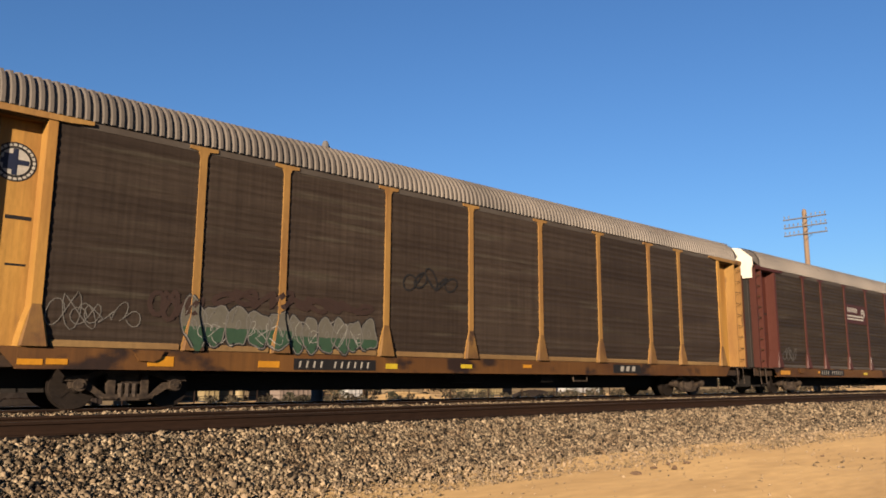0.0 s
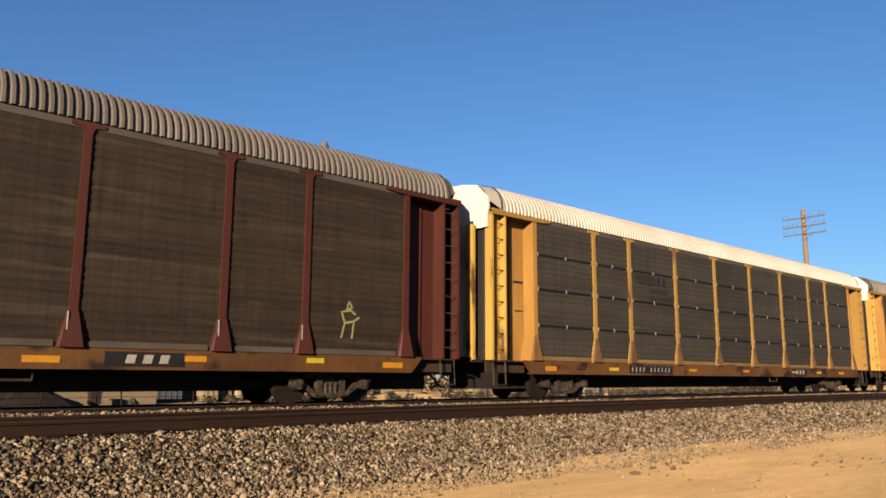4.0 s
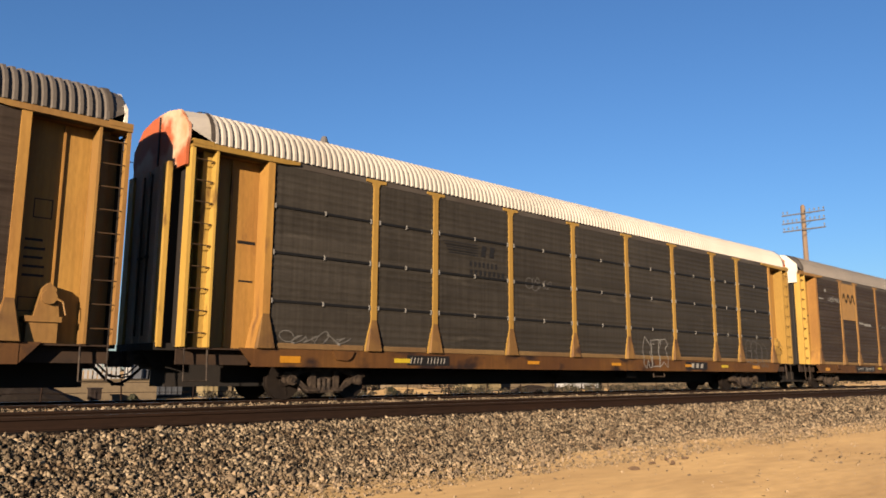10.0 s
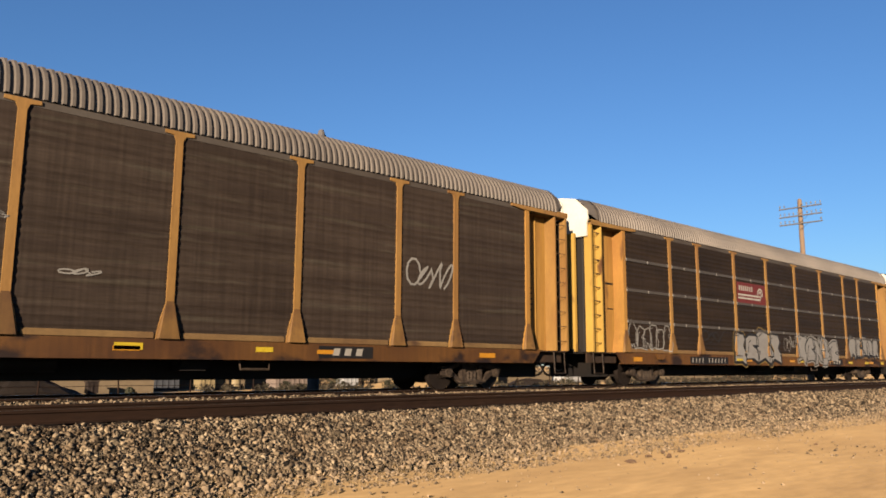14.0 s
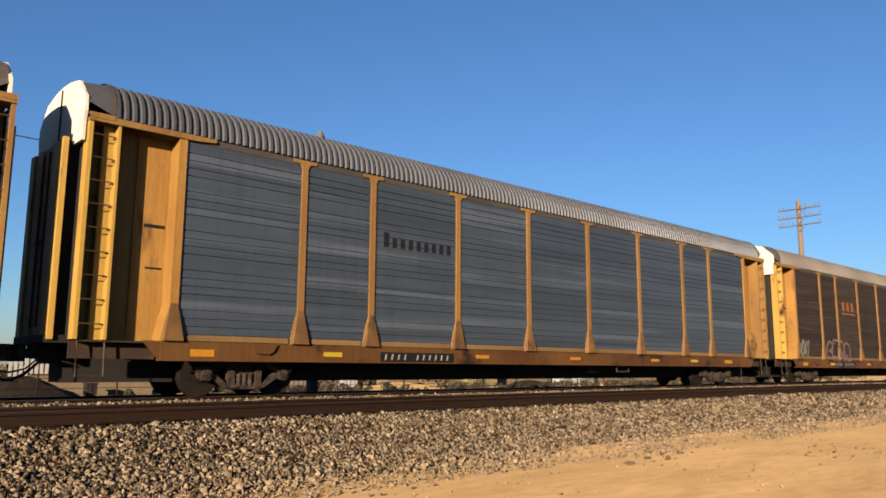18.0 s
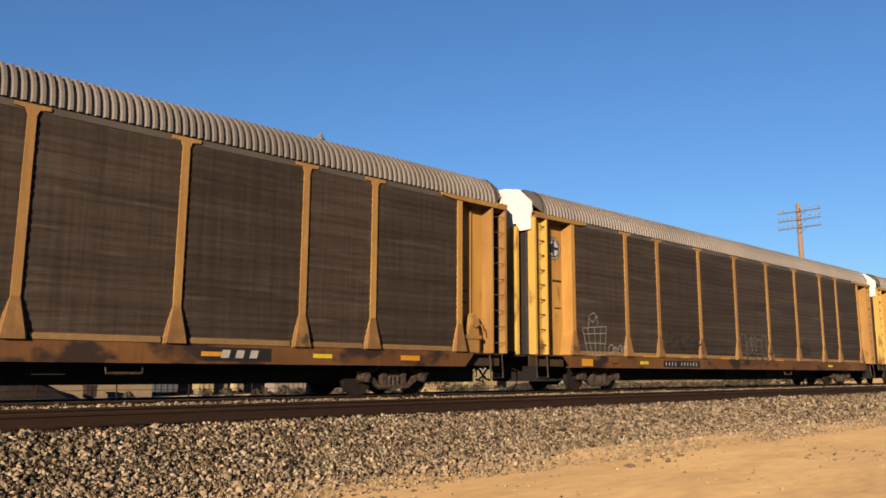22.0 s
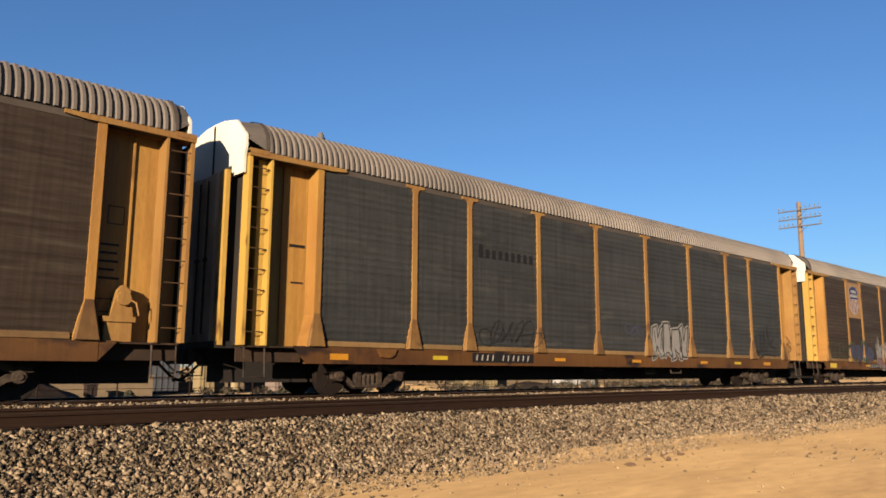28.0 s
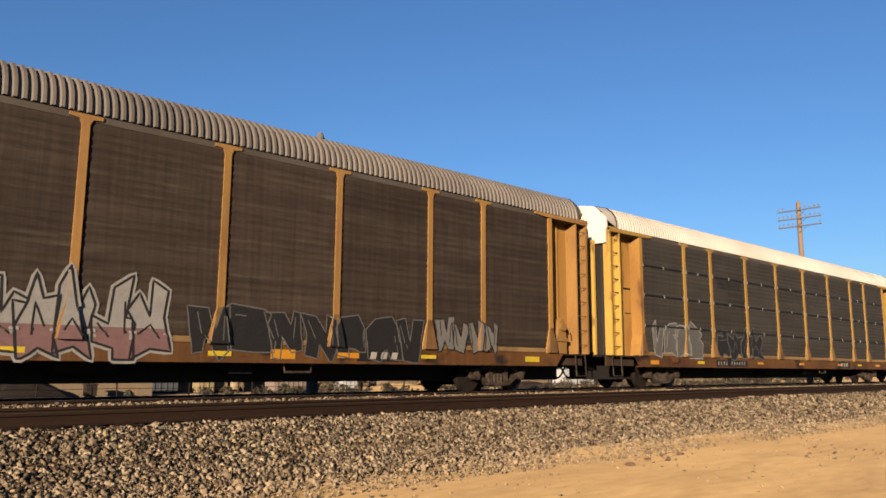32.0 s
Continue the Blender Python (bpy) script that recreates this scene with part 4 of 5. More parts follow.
def stroke_plain(bm, pts, w, y):
    for (x0, z0), (x1, z1) in zip(pts, pts[1:]):
        L = math.hypot(x1 - x0, z1 - z0) or 1e-6
        nx, nz = -(z1 - z0) / L * w / 2, (x1 - x0) / L * w / 2
        e, f = (x1 - x0) / L * w * 0.2, (z1 - z0) / L * w * 0.2
        bm.faces.new([bm.verts.new(p) for p in ((x0 - e + nx, y, z0 - f + nz), (x1 + e + nx, y, z1 + f + nz), (x1 + e - nx, y, z1 + f - nz), (x0 - e - nx, y, z0 - f - nz))])


def plate_on_panel(car, x0, x1, z0, z1, mat, label):
    part("emblem_plate", lambda bm: box(bm, x0, x1, FACE - 0.012, FACE + 0.02, z0, z1), mat, car, label)


def shield(car, cx, z0, z1, w):
    """Striped shield emblem on a tan plate."""
    y = FACE - 0.016
    plate_on_panel(car, -8.93, -7.19, 3.28, 5.08, flat("faded_tan_plate", (0.44, 0.26, 0.11)), "faded tan plate")
    h = z1 - z0
    right = [(0.0, 0.0), (0.26, 0.06), (0.46, 0.16), (0.5, 0.32), (0.44, 0.48), (0.43, 0.66), (0.5, 0.86), (0.36, 0.90), (0.24, 1.0), (0.12, 0.95), (0, 1.0)]
    full = [(cx + a * w, z0 + b * h) for a, b in right] + [(cx - a * w, z0 + b * h) for a, b in right[::-1][1:-1]]
    NAVY, RED = flat("navy_blue_shield_paint", (0.022, 0.042, 0.16)), flat("red_shield_paint", (0.22, 0.032, 0.025))
    part("shield", lambda bm: slab(bm, full, y, 0.004), PALE, car, "white shield")
    top = [(cx + a * w * 0.95, z0 + b * h * 0.985 + 0.01) for a, b in right[5:]] + [(cx - a * w * 0.95, z0 + b * h * 0.985 + 0.01) for a, b in right[5:][::-1][1:]]
    zt = z0 + 0.54 * h
    part("shield_field", lambda bm: slab(bm, [(cx + 0.42 * w, zt)] + top + [(cx - 0.42 * w, zt)], y - 0.003, 0.003), NAVY, car, "navy blue field")
    for i in range(6):
        a = cx + w * (-0.40 + 0.16 * i)
        u = abs(a - cx) / w
        part("shield_stripe", lambda bm: box(bm, a - w * 0.036, a + w * 0.036, y - 0.003, y, z0 + h * (0.03 + 0.32 * u * u + 0.08 * u), zt - 0.01), RED, car, "red stripe")
    letter_bars(car, cx - 0.30 * w, cx + 0.30 * w, z0 + h * 0.75, z0 + h * 0.86, 5, y - 0.006, PALE)
    letter_bars(car, cx - 0.38 * w, cx + 0.38 * w, z0 + h * 0.60, z0 + h * 0.71, 7, y - 0.006, PALE)


def wheel_emblem(car, x0, x1, z0, z1, plate):
    """White lettering bars, a double line and an open wheel on a maroon field."""
    y = FACE - 0.016
    plate_on_panel(car, x0, x1, z0, z1, plate, "maroon emblem field")
    h, r = z1 - z0, (z1 - z0) * 0.27
    cx, cz = x1 - 0.50, z0 + h * 0.55
    letter_bars(car, x0 + 0.10, x0 + (x1 - x0) * 0.54, z0 + h * 0.60, z0 + h * 0.84, 7, y, PALE)
    for i, v in enumerate((0.40, 0.24)):
        part("emblem_line", lambda bm: stroke_plain(bm, [(x0 + 0.05, z0 + h * v), (x1 - 0.42 - 0.08 * i, z0 + h * v), (x1 - 0.42 - 0.08 * i, z0 + h * (v + 0.10))], h * 0.085, y), PALE, car)
    part("emblem_wheel", lambda bm: (arc_strip(bm, cx, cz, r * 1.05, r * 0.72, 3.5, -0.55, y), arc_strip(bm, cx, cz, r * 0.48, r * 0.2, 3.3, -0.4, y), [stroke_plain(bm, [(cx + r * 0.45 * math.cos(a), cz + r * 0.45 * math.sin(a)), (cx + r * 0.75 * math.cos(a), cz + r * 0.75 * math.sin(a))], h * 0.03, y - 0.001) for a in (0.5, 1.57, 2.6)]), PALE, car)


def arc_strip(bm, cx, cz, r0, r1, a0, a1, y, n=18):
    """A painted band along an arc between two radii."""
    edge = [(bm.verts.new((cx + r0 * math.cos(a), y, cz + r0 * math.sin(a))), bm.verts.new((cx + r1 * math.cos(a), y, cz + r1 * math.sin(a)))) for a in [a0 + (a1 - a0) * i / n for i in range(n + 1)]]
    for (a, b), (c, e) in zip(edge, edge[1:]):
        bm.faces.new((a, c, e, b))


def seams(car, mat, clip, thick=1.0):
    """Three lengthwise joint rails on every side panel, with clips at the posts and in the middle."""
    for a, b in zip(POSTS, POSTS[1:]):
        w = round(b - a - 0.20, 2)
        for z in (4.16, 3.14, 2.09):
            rail = part("joint_rail", shared("joint_rail_%d_%d" % (round(w * 100), thick * 10), lambda bm: box(bm, -w / 2, w / 2, -0.022, 0.003, -0.021 * thick, 0.021 * thick)), mat, car, at=pose((a + b) / 2, PANEL_Y, z))
            for x, h in ((-w / 2 + 0.03, 0.055), (0.0, 0.05), (w / 2 - 0.03, 0.055)):
                part("clip", shared("clip_%d" % round(h * 100), lambda bm: prism(bm, [(-0.014, -h), (0.014, -h), (0.020, 0), (0.014, h), (-0.014, h)], "y", -0.034, 0.0)), clip, rail, at=pose(x, 0, 0))


def stencils(car, k):
    """Small stencilled boxes and lines on the recessed end walls."""
    y = RECESS_Y - 0.003
    rng = random.Random(k)
    for x, z, w, h in ((12.22, 3.30, 0.30, 0.34), (12.10, 1.62, 0.36, 0.24)):
        part("stencil_frame", lambda bm: stroke_plain(bm, [(x, z), (x + w, z), (x + w, z + h), (x, z + h), (x, z)], 0.018, y), BLACK, car, "small black stencilled frame")
    for i in range(5):
        x = 12.12 + rng.uniform(0.25, 0.42)
        part("stencil_line", lambda bm: box(bm, 12.12, x, y, y + 0.002, 2.87 - 0.16 * i, 2.915 - 0.16 * i), BLACK, car)
    part("stencil_line", lambda bm: box(bm, -12.42, -12.0, y, y + 0.002, 3.29, 3.36), BLACK, car)
    part("stencil_line", lambda bm: box(bm, -12.35, -12.02, y, y + 0.002, 2.47, 2.51), BLACK, car)


DARK = flat("faded_black_spray", (0.022, 0.020, 0.019))
CHALK = flat("chalky_white_spray", (0.42, 0.40, 0.36))
SILVER = flat("silver_white_spray", (0.40, 0.38, 0.35))
GHOST = flat("thin_grey_spray", (0.16, 0.15, 0.135))
GREEN = flat("dull_green_spray", (0.05, 0.11, 0.06))
PINK = flat("dull_pink_spray", (0.30, 0.15, 0.13))
SMOKE = flat("smoky_pale_spray", (0.19, 0.175, 0.135))
TEAL = flat("dull_teal_spray", (0.085, 0.115, 0.09))
STEELY = flat("grey_steel_spray", (0.15, 0.143, 0.125))
PALER = flat("pale_grey_spray", (0.24, 0.225, 0.20))
ROSE = flat("dusty_rose_spray", (0.27, 0.15, 0.145))
LILAC = flat("blue_violet_spray", (0.075, 0.075, 0.125))
OLIVE = flat("dark_olive_spray", (0.07, 0.085, 0.045))
OCHRE = flat("mustard_spray", (0.32, 0.21, 0.05))
ORANGE = flat("orange_emblem_paint", (0.50, 0.17, 0.04))
RUSTRED = flat("brown_red_emblem_plate", (0.085, 0.022, 0.016))

AMBER_AT = {0: ((-12.1, -11.7, 0.76, 0.86), (-11.65, -11.3, 0.77, 0.87), (-9.9, -9.4, 0.76, 0.95), (-7.6, -7.1, 0.77, 0.90), (0.6, 0.95, 0.86, 0.95)),
            1: ((-11.9, -11.0, 0.78, 0.95), (6.35, 6.8, 0.86, 0.97), (-8.1, -7.9, 0.86, 0.95), (11.2, 11.8, 0.80, 0.93), (3.5, 4.1, 0.80, 0.92)),
            3: ((-8.25, -7.8, 1.075, 1.115), (-4.9, -4.1, 1.075, 1.115), (-8.75, -8.3, 0.84, 0.93), (-3.0, -2.5, 1.075, 1.115)),
            9: ((-11.55, -11.0, 0.74, 0.96), (-8.2, -7.25, 1.075, 1.118), (-5.75, -5.2, 1.075, 1.118), (-2.9, -2.2, 1.075, 1.118), (1.6, 2.6, 1.075, 1.118)),
            12: ((-7.1, -6.6, 0.84, 0.93), (2.6, 3.2, 0.78, 0.98), (4.3, 4.9, 0.82, 0.94))}
LEMON_AT = {0: ((-4.25, -3.9, 0.78, 0.90), (-1.8, -1.4, 0.82, 0.92)), 1: ((-2.6, -2.1, 0.82, 0.93), (0.9, 1.35, 0.84, 0.94), (9.1, 9.55, 0.88, 0.99)),
            3: ((-2.95, -2.5, 0.89, 0.99), (-0.1, 0.35, 0.92, 1.02), (2.4, 2.9, 0.84, 0.93), (5.6, 6.2, 0.86, 0.98)), 5: ((-4.7, -4.2, 0.88, 0.98), (-2.25, -1.8, 0.88, 0.98), (0.42, 0.95, 0.86, 0.99), (3.3, 3.7, 0.86, 0.96)),
            10: ((-8.2, -7.6, 0.80, 0.92), (-4.3, -3.8, 0.80, 0.92), (-1.6, -1.2, 0.82, 0.92)), 12: ((-11.75, -11.0, 0.76, 0.97), (-2.6, -2.1, 0.82, 0.92), (1.2, 1.7, 0.82, 0.92), (6.8, 7.3, 0.84, 0.93), (10.7, 11.3, 0.80, 0.95)),
            6: ((7.1, 7.6, 0.82, 0.92), (9.3, 9.8, 0.82, 0.92), (11.6, 12.0, 0.80, 0.95), (-4.4, -3.9, 0.86, 0.95), (1.4, 1.9, 0.84, 0.93))}
DEFAULT_AMBER = ((-11.5, -11.0, 0.78, 0.92), (-3.6, -3.1, 0.84, 0.93), (0.4, 0.9, 0.84, 0.93), (4.8, 5.3, 0.84, 0.93), (9.9, 10.5, 0.82, 0.94))
for k, car in BY.items():
    plates(car, "reflector", AMBER_AT.get(k, DEFAULT_AMBER), AMBER, "amber reflector")
    plates(car, "reflector", LEMON_AT.get(k, ((-8.4, -7.9, 0.82, 0.92), (7.4, 7.9, 0.84, 0.93))), LEMON, "yellow reflector")
    stencils(car, k)
    if k not in (7, 9, 11):
        part("owner_mark_board", lambda bm: box(bm, 4.85, 6.35, -W + 0.002, -W + 0.012, 0.75, 1.02), BLACK, car, "black painted board")
        letter_bars(car, 5.15, 6.1, 0.81, 0.97, 3, -W - 0.001, STENCIL, 0.04, "owner_mark")
for k, (x0, x1, z0, z1) in {0: (-6.75, -4.55, 0.73, 0.97), 1: (-7.8, -5.1, 0.76, 1.03), 2: (-7.3, -4.7, 0.75, 1.0), 3: (-7.55, -4.7, 0.72, 1.0), 4: (-8.0, -6.6, 0.76, 1.0), 5: (-7.6, -5.2, 0.76, 1.02), 6: (-7.9, -5.1, 0.72, 0.98),
                            7: (-6.8, -4.4, 0.72, 0.95), 8: (-7.9, -5.2, 0.74, 0.98), 9: (-6.95, -4.5, 0.74, 0.96), 10: (-6.9, -4.4, 0.74, 0.97), 11: (-7.0, -4.55, 0.77, 1.02), 12: (-6.7, -3.2, 0.74, 1.0), 13: (-7.0, -4.5, 0.74, 0.98)}.items():
    number_board(BY[k], x0, x1, z0, z1)

roundel(BY[0], -12.35, 4.32, 0.36)
roundel(BY[9], -12.36, 4.33, 0.36)
roundel(BY[10], -12.36, 4.36, 0.36)
tag(BY[0], -11.7, -10.9, 1.3, 2.1, 3, PALER, 4, 0.016)
tag(BY[0], -11.3, -10.1, 1.45, 1.95, 5, PALER, 9, 0.016)
HAZE = flat("faint_red_overspray", (0.062, 0.034, 0.024))
tag(BY[0], -9.9, -8.9, 1.6, 2.3, 4, HAZE, 14, 0.10)
tag(BY[0], -8.6, -4.7, 1.95, 2.4, 9, HAZE, 15, 0.11)
mural(BY[0], -9.3, -6.95, 1.08, 2.12, 5, SMOKE, PALER, 4, 0.024, GREEN, shapes=BUBBLES, rim_paint=DARK)
mural(BY[0], -6.95, -4.6, 1.06, 1.92, 6, SMOKE, PALER, 5, 0.024, GREEN, shapes=BUBBLES, rim_paint=DARK)
for first, last, seed in ((-8.95, -7.1, 31), (-6.7, -4.75, 32)):
    tag(BY[0], first, last, 1.2, 1.85, 6, CHALK, seed, 0.018)
tag(BY[0], -3.7, -1.95, 2.65, 3.4, 5, DARK, 6, 0.045)

wheel_emblem(BY[1], -4.12, -1.50, 3.35, 4.28, RUSTRED)
tag(BY[1], -11.5, -10.2, 1.35, 1.95, 4, GHOST, 8, 0.04)
part("graffiti_scribble", lambda bm: [stroke(bm, s, 0.05, 0.004) for s in ([(10.0, 1.45), (10.1, 1.8), (10.0, 2.05), (10.25, 2.1), (10.4, 2.0)], [(10.1, 1.8), (10.35, 1.85), (10.3, 1.45)], [(10.15, 2.12), (10.2, 2.3), (10.3, 2.15), (10.15, 2.12)], [(10.35, 1.85), (10.5, 1.95)])], flat("pale_yellow_spray", (0.45, 0.42, 0.18)), BY[1], "small pale sprayed squiggle")
# pale strips paint the thin highlight along the maroon post feet
for x in POSTS[3:9]:
    plates(BY[1], "post_gleam_strip", ((x - 0.11, x - 0.085, 1.2, 1.7),), PALE, "pale strip painted as the gleam on the foot edge")

for k in (2, 4, 13):
    seams(BY[k], flat("black_joint_strip", (0.012, 0.011, 0.010)), flat("pale_zinc_clip", (0.42, 0.40, 0.36)), 1.3)
for k, dx, dz in ((2, 0, 0), (4, 0, -0.05), (13, 0.1, 0)):
    for i in range(5):
        part("emblem_streak", lambda bm: stroke_plain(bm, [(-6.8 + dx + 0.05 * i, 4.05 + dz - 0.07 * i), (-5.55 + dx, 4.05 + dz - 0.07 * i)], 0.03, FACE - 0.002), DARK, BY[k])
    letter_bars(BY[k], -5.5 + dx, -4.85 + dx, 3.76 + dz, 4.06 + dz, 2, FACE - 0.002, DARK, 0.05, "emblem_block")
    letter_bars(BY[k], -5.88 + dx, -4.75 + dx, 3.46 + dz, 3.60 + dz, 7, FACE - 0.002, DARK)
    letter_bars(BY[k], -5.88 + dx, -4.48 + dx, 3.24 + dz, 3.38 + dz, 8, FACE - 0.002, DARK)
tag(BY[4], -11.5, -9.7, 1.15, 1.5, 6, PALER, 11, 0.022)
mural(BY[4], 2.2, 3.6, 0.8, 1.75, 3, GHOST, CHALK, 12, 0.03, solid=False, shapes=BLOCKS)
mural(BY[4], 9.4, 11.2, 0.9, 1.9, 4, GHOST, GHOST, 13, 0.03, solid=False, shapes=BLOCKS)
tag(BY[4], -3.6, -2.5, 2.9, 3.4, 4, GHOST, 14, 0.03)
mural(BY[13], -11.4, -8.1, 1.0, 2.2, 4, GHOST, CHALK, 15, 0.04, shapes=BLOCKS)
mural(BY[13], -6.9, -3.2, 1.0, 2.2, 4, DARK, GHOST, 16, 0.04)

shield(BY[3], -8.05, 3.46, 4.92, 1.25)
mural(BY[3], -9.0, -6.2, 1.12, 1.85, 6, GHOST, CHALK, 21, 0.03, solid=False, lean=0.2, shapes=BUBBLES + BLOCKS)
mural(BY[3], -3.8, -2.2, 0.95, 2.05, 3, TEAL, PALER, 22, 0.022, shapes=BLOCKS[2:])
tag(BY[3], -2.3, -1.3, 1.25, 1.95, 5, PALER, 27, 0.02)
mural(BY[3], -1.2, 0.9, 0.95, 2.0, 4, SMOKE, PALER, 23, 0.022, GREEN, shapes=BLOCKS + SPIKES)
mural(BY[3], 1.8, 4.0, 0.85, 1.9, 4, GHOST, GHOST, 24, 0.03, solid=False, shapes=BUBBLES)
mural(BY[3], 8.75, 10.6, 1.0, 2.2, 2, DARK, CHALK, 25, 0.04)

plate_on_panel(BY[5], -8.93, -7.19, 3.28, 5.08, flat("faded_orange_yellow_plate", (0.56, 0.31, 0.09)), "faded orange-yellow emblem plate")
part("emblem_curve", lambda bm: stroke_plain(bm, [(-8.72 + 0.0365 * i, 4.34 + 0.19 * math.sin(0.42 * i)) for i in range(42)], 0.11, FACE - 0.016), BLACK, BY[5], "black winding emblem band")
tag(BY[5], -10.5, -9.15, 4.05, 4.35, 6, CHALK, 31, 0.03)
plates(BY[5], "scraped_patch", ((-6.8, -6.2, 3.14, 3.24), (-6.1, -5.15, 3.08, 3.20), (-11.6, -11.1, 4.12, 4.18), (-10.92, -10.74, 4.50, 4.64)), CHALK, "pale scraped patch")
tag(BY[5], -3.9, -1.5, 3.05, 3.25, 7, GHOST, 32, 0.03)
tag(BY[5], -0.6, 0.1, 2.15, 2.3, 3, CHALK, 33, 0.03)
tag(BY[5], 7.4, 8.9, 2.4, 3.3, 4, CHALK, 34, 0.06)

seams(BY[6], flat("pale_grey_rail", (0.125, 0.108, 0.092)), flat("pale_zinc_clip", (0.42, 0.40, 0.36)), 2.3)
wheel_emblem(BY[6], -4.02, -1.55, 3.18, 4.02, flat("red_emblem_plate", (0.22, 0.035, 0.028)))
mural(BY[6], -11.7, -9.2, 1.15, 2.0, 6, PALER, CHALK, 41, 0.04, solid=False, shapes=BLOCKS)
mural(BY[6], -4.6, -0.5, 0.75, 2.1, 4, SILVER, DARK, 42, 0.055, halo=OCHRE, shapes=BLOCKS, rim_paint=DARK)
mural(BY[6], 1.3, 5.7, 0.75, 1.95, 5, SILVER, DARK, 43, 0.055, shapes=BLOCKS[::2] + SPIKES[:2], rim_paint=CHALK)
mural(BY[6], 7.4, 11.4, 1.1, 2.15, 5, SILVER, DARK, 44, 0.05, shapes=BLOCKS, rim_paint=DARK)
tag(BY[6], 0.0, 1.2, 1.3, 2.1, 4, CHALK, 45, 0.03)
tag(BY[6], -6.9, -5.3, 1.5, 2.0, 4, DARK, 46, 0.05)

for k, z in ((7, 3.50), (11, 3.62)):
    letter_bars(BY[k], -6.8, -6.5, z, z + 0.36, 1, FACE - 0.003, BLACK)
    letter_bars(BY[k], -6.52, -4.45, z, z + 0.24, 8, FACE - 0.002, BLACK)
letter_bars(BY[8], -6.50, -4.75, 3.52, 3.95, 3, FACE - 0.002, ORANGE, 0.0, "emblem_block")
part("emblem_line", lambda bm: box(bm, -6.45, -4.72, FACE - 0.006, FACE, 3.33, 3.40), ORANGE, BY[8], "orange underline")
tag(BY[8], -11.8, -10.7, 1.1, 2.05, 4, CHALK, 51, 0.06)
mural(BY[8], -8.8, -5.9, 1.1, 1.95, 4, PINK, flat("pale_pink_spray", (0.42, 0.29, 0.26)), 52, 0.035, solid=False, shapes=BLOCKS, lean=0.15, rim_paint=ROSE)

part("graffiti_drawing", lambda bm: [stroke(bm, s, 0.022, 0.004) for s in (
    [(-11.45, 1.9), (-11.2, 1.08), (-10.35, 1.08), (-10.2, 2.0), (-11.45, 1.9)], [(-11.4, 1.72), (-10.25, 1.78)], [(-11.2, 1.9), (-11.0, 1.1)], [(-10.85, 1.95), (-10.8, 1.1)], [(-10.5, 1.95), (-10.6, 1.1)], [(-11.35, 1.45), (-10.3, 1.45)],
    [(-11.15, 1.95), (-11.1, 2.3), (-10.85, 2.42), (-10.65, 2.2), (-10.7, 2.0)], [(-11.1, 2.2), (-10.9, 2.1), (-10.7, 2.3)])], CHALK, BY[9], "white line drawing of a bucket")
tag(BY[9], -10.1, -9.2, 1.12, 1.45, 4, CHALK, 61, 0.03)
tag(BY[9], -6.6, -4.3, 1.3, 2.0, 6, DARK, 62, 0.055)
mural(BY[9], -1.2, 1.1, 1.25, 2.0, 5, GHOST, GHOST, 63, 0.035, solid=False, shapes=BLOCKS)
tag(BY[9], -1.2, 1.5, 0.78, 1.6, 6, DARK, 65, 0.04)
tag(BY[9], 4.5, 5.8, 1.25, 1.95, 4, DARK, 64, 0.05)
mural(BY[10], -11.5, -6.0, 1.1, 2.05, 10, STEELY, DARK, 71, 0.035, PALER, 0.5, lean=0.15, shapes=BLOCKS)
mural(BY[10], -5.4, -2.6, 1.05, 2.1, 4, TEAL, PALER, 72, 0.035, shapes=BUBBLES)
mural(BY[11], 1.65, 4.0, 1.0, 2.2, 4, SILVER, DARK, 81, 0.05, shapes=BLOCKS, rim_paint=CHALK)
tag(BY[11], 0.1, 1.1, 1.6, 2.3, 3, LILAC, 82, 0.05)
part("graffiti_scribble", lambda bm: stroke(bm, [(9.35, 2.0), (9.5, 1.4), (9.7, 1.3), (9.8, 2.15), (9.88, 1.4), (10.02, 1.35), (10.15, 2.3), (10.2, 1.45), (10.36, 1.4), (10.45, 2.55), (10.55, 1.7), (11.05, 1.95), (10.6, 1.65), (11.15, 1.55), (11.0, 1.2), (10.3, 1.3), (9.6, 1.12), (9.4, 1.4)], 0.065, 0.004), DARK, BY[11], "black sprayed scribble", weld=True)
tag(BY[11], -6.7, -4.1, 1.2, 2.0, 6, DARK, 84, 0.025)
shield(BY[12], -8.05, 3.46, 4.92, 1.25)
mural(BY[12], -11.6, -9.4, 1.2, 1.9, 4, OLIVE, OLIVE, 91, 0.035, solid=False, shapes=BLOCKS)
mural(BY[12], -9.2, -6.0, 1.02, 2.05, 4, LILAC, DARK, 92, 0.04, shapes=BUBBLES, halo=OLIVE)
mural(BY[12], -5.4, 0.2, 0.76, 2.08, 9, SILVER, DARK, 93, 0.045, ROSE, 0.42, rim_paint=CHALK)
mural(BY[12], 0.8, 6.9, 0.78, 1.85, 7, DARK, GHOST, 94, 0.03, shapes=BLOCKS, lean=-0.1)
mural(BY[12], 7.3, 9.6, 1.0, 1.9, 4, PALER, DARK, 95, 0.035, shapes=BLOCKS)

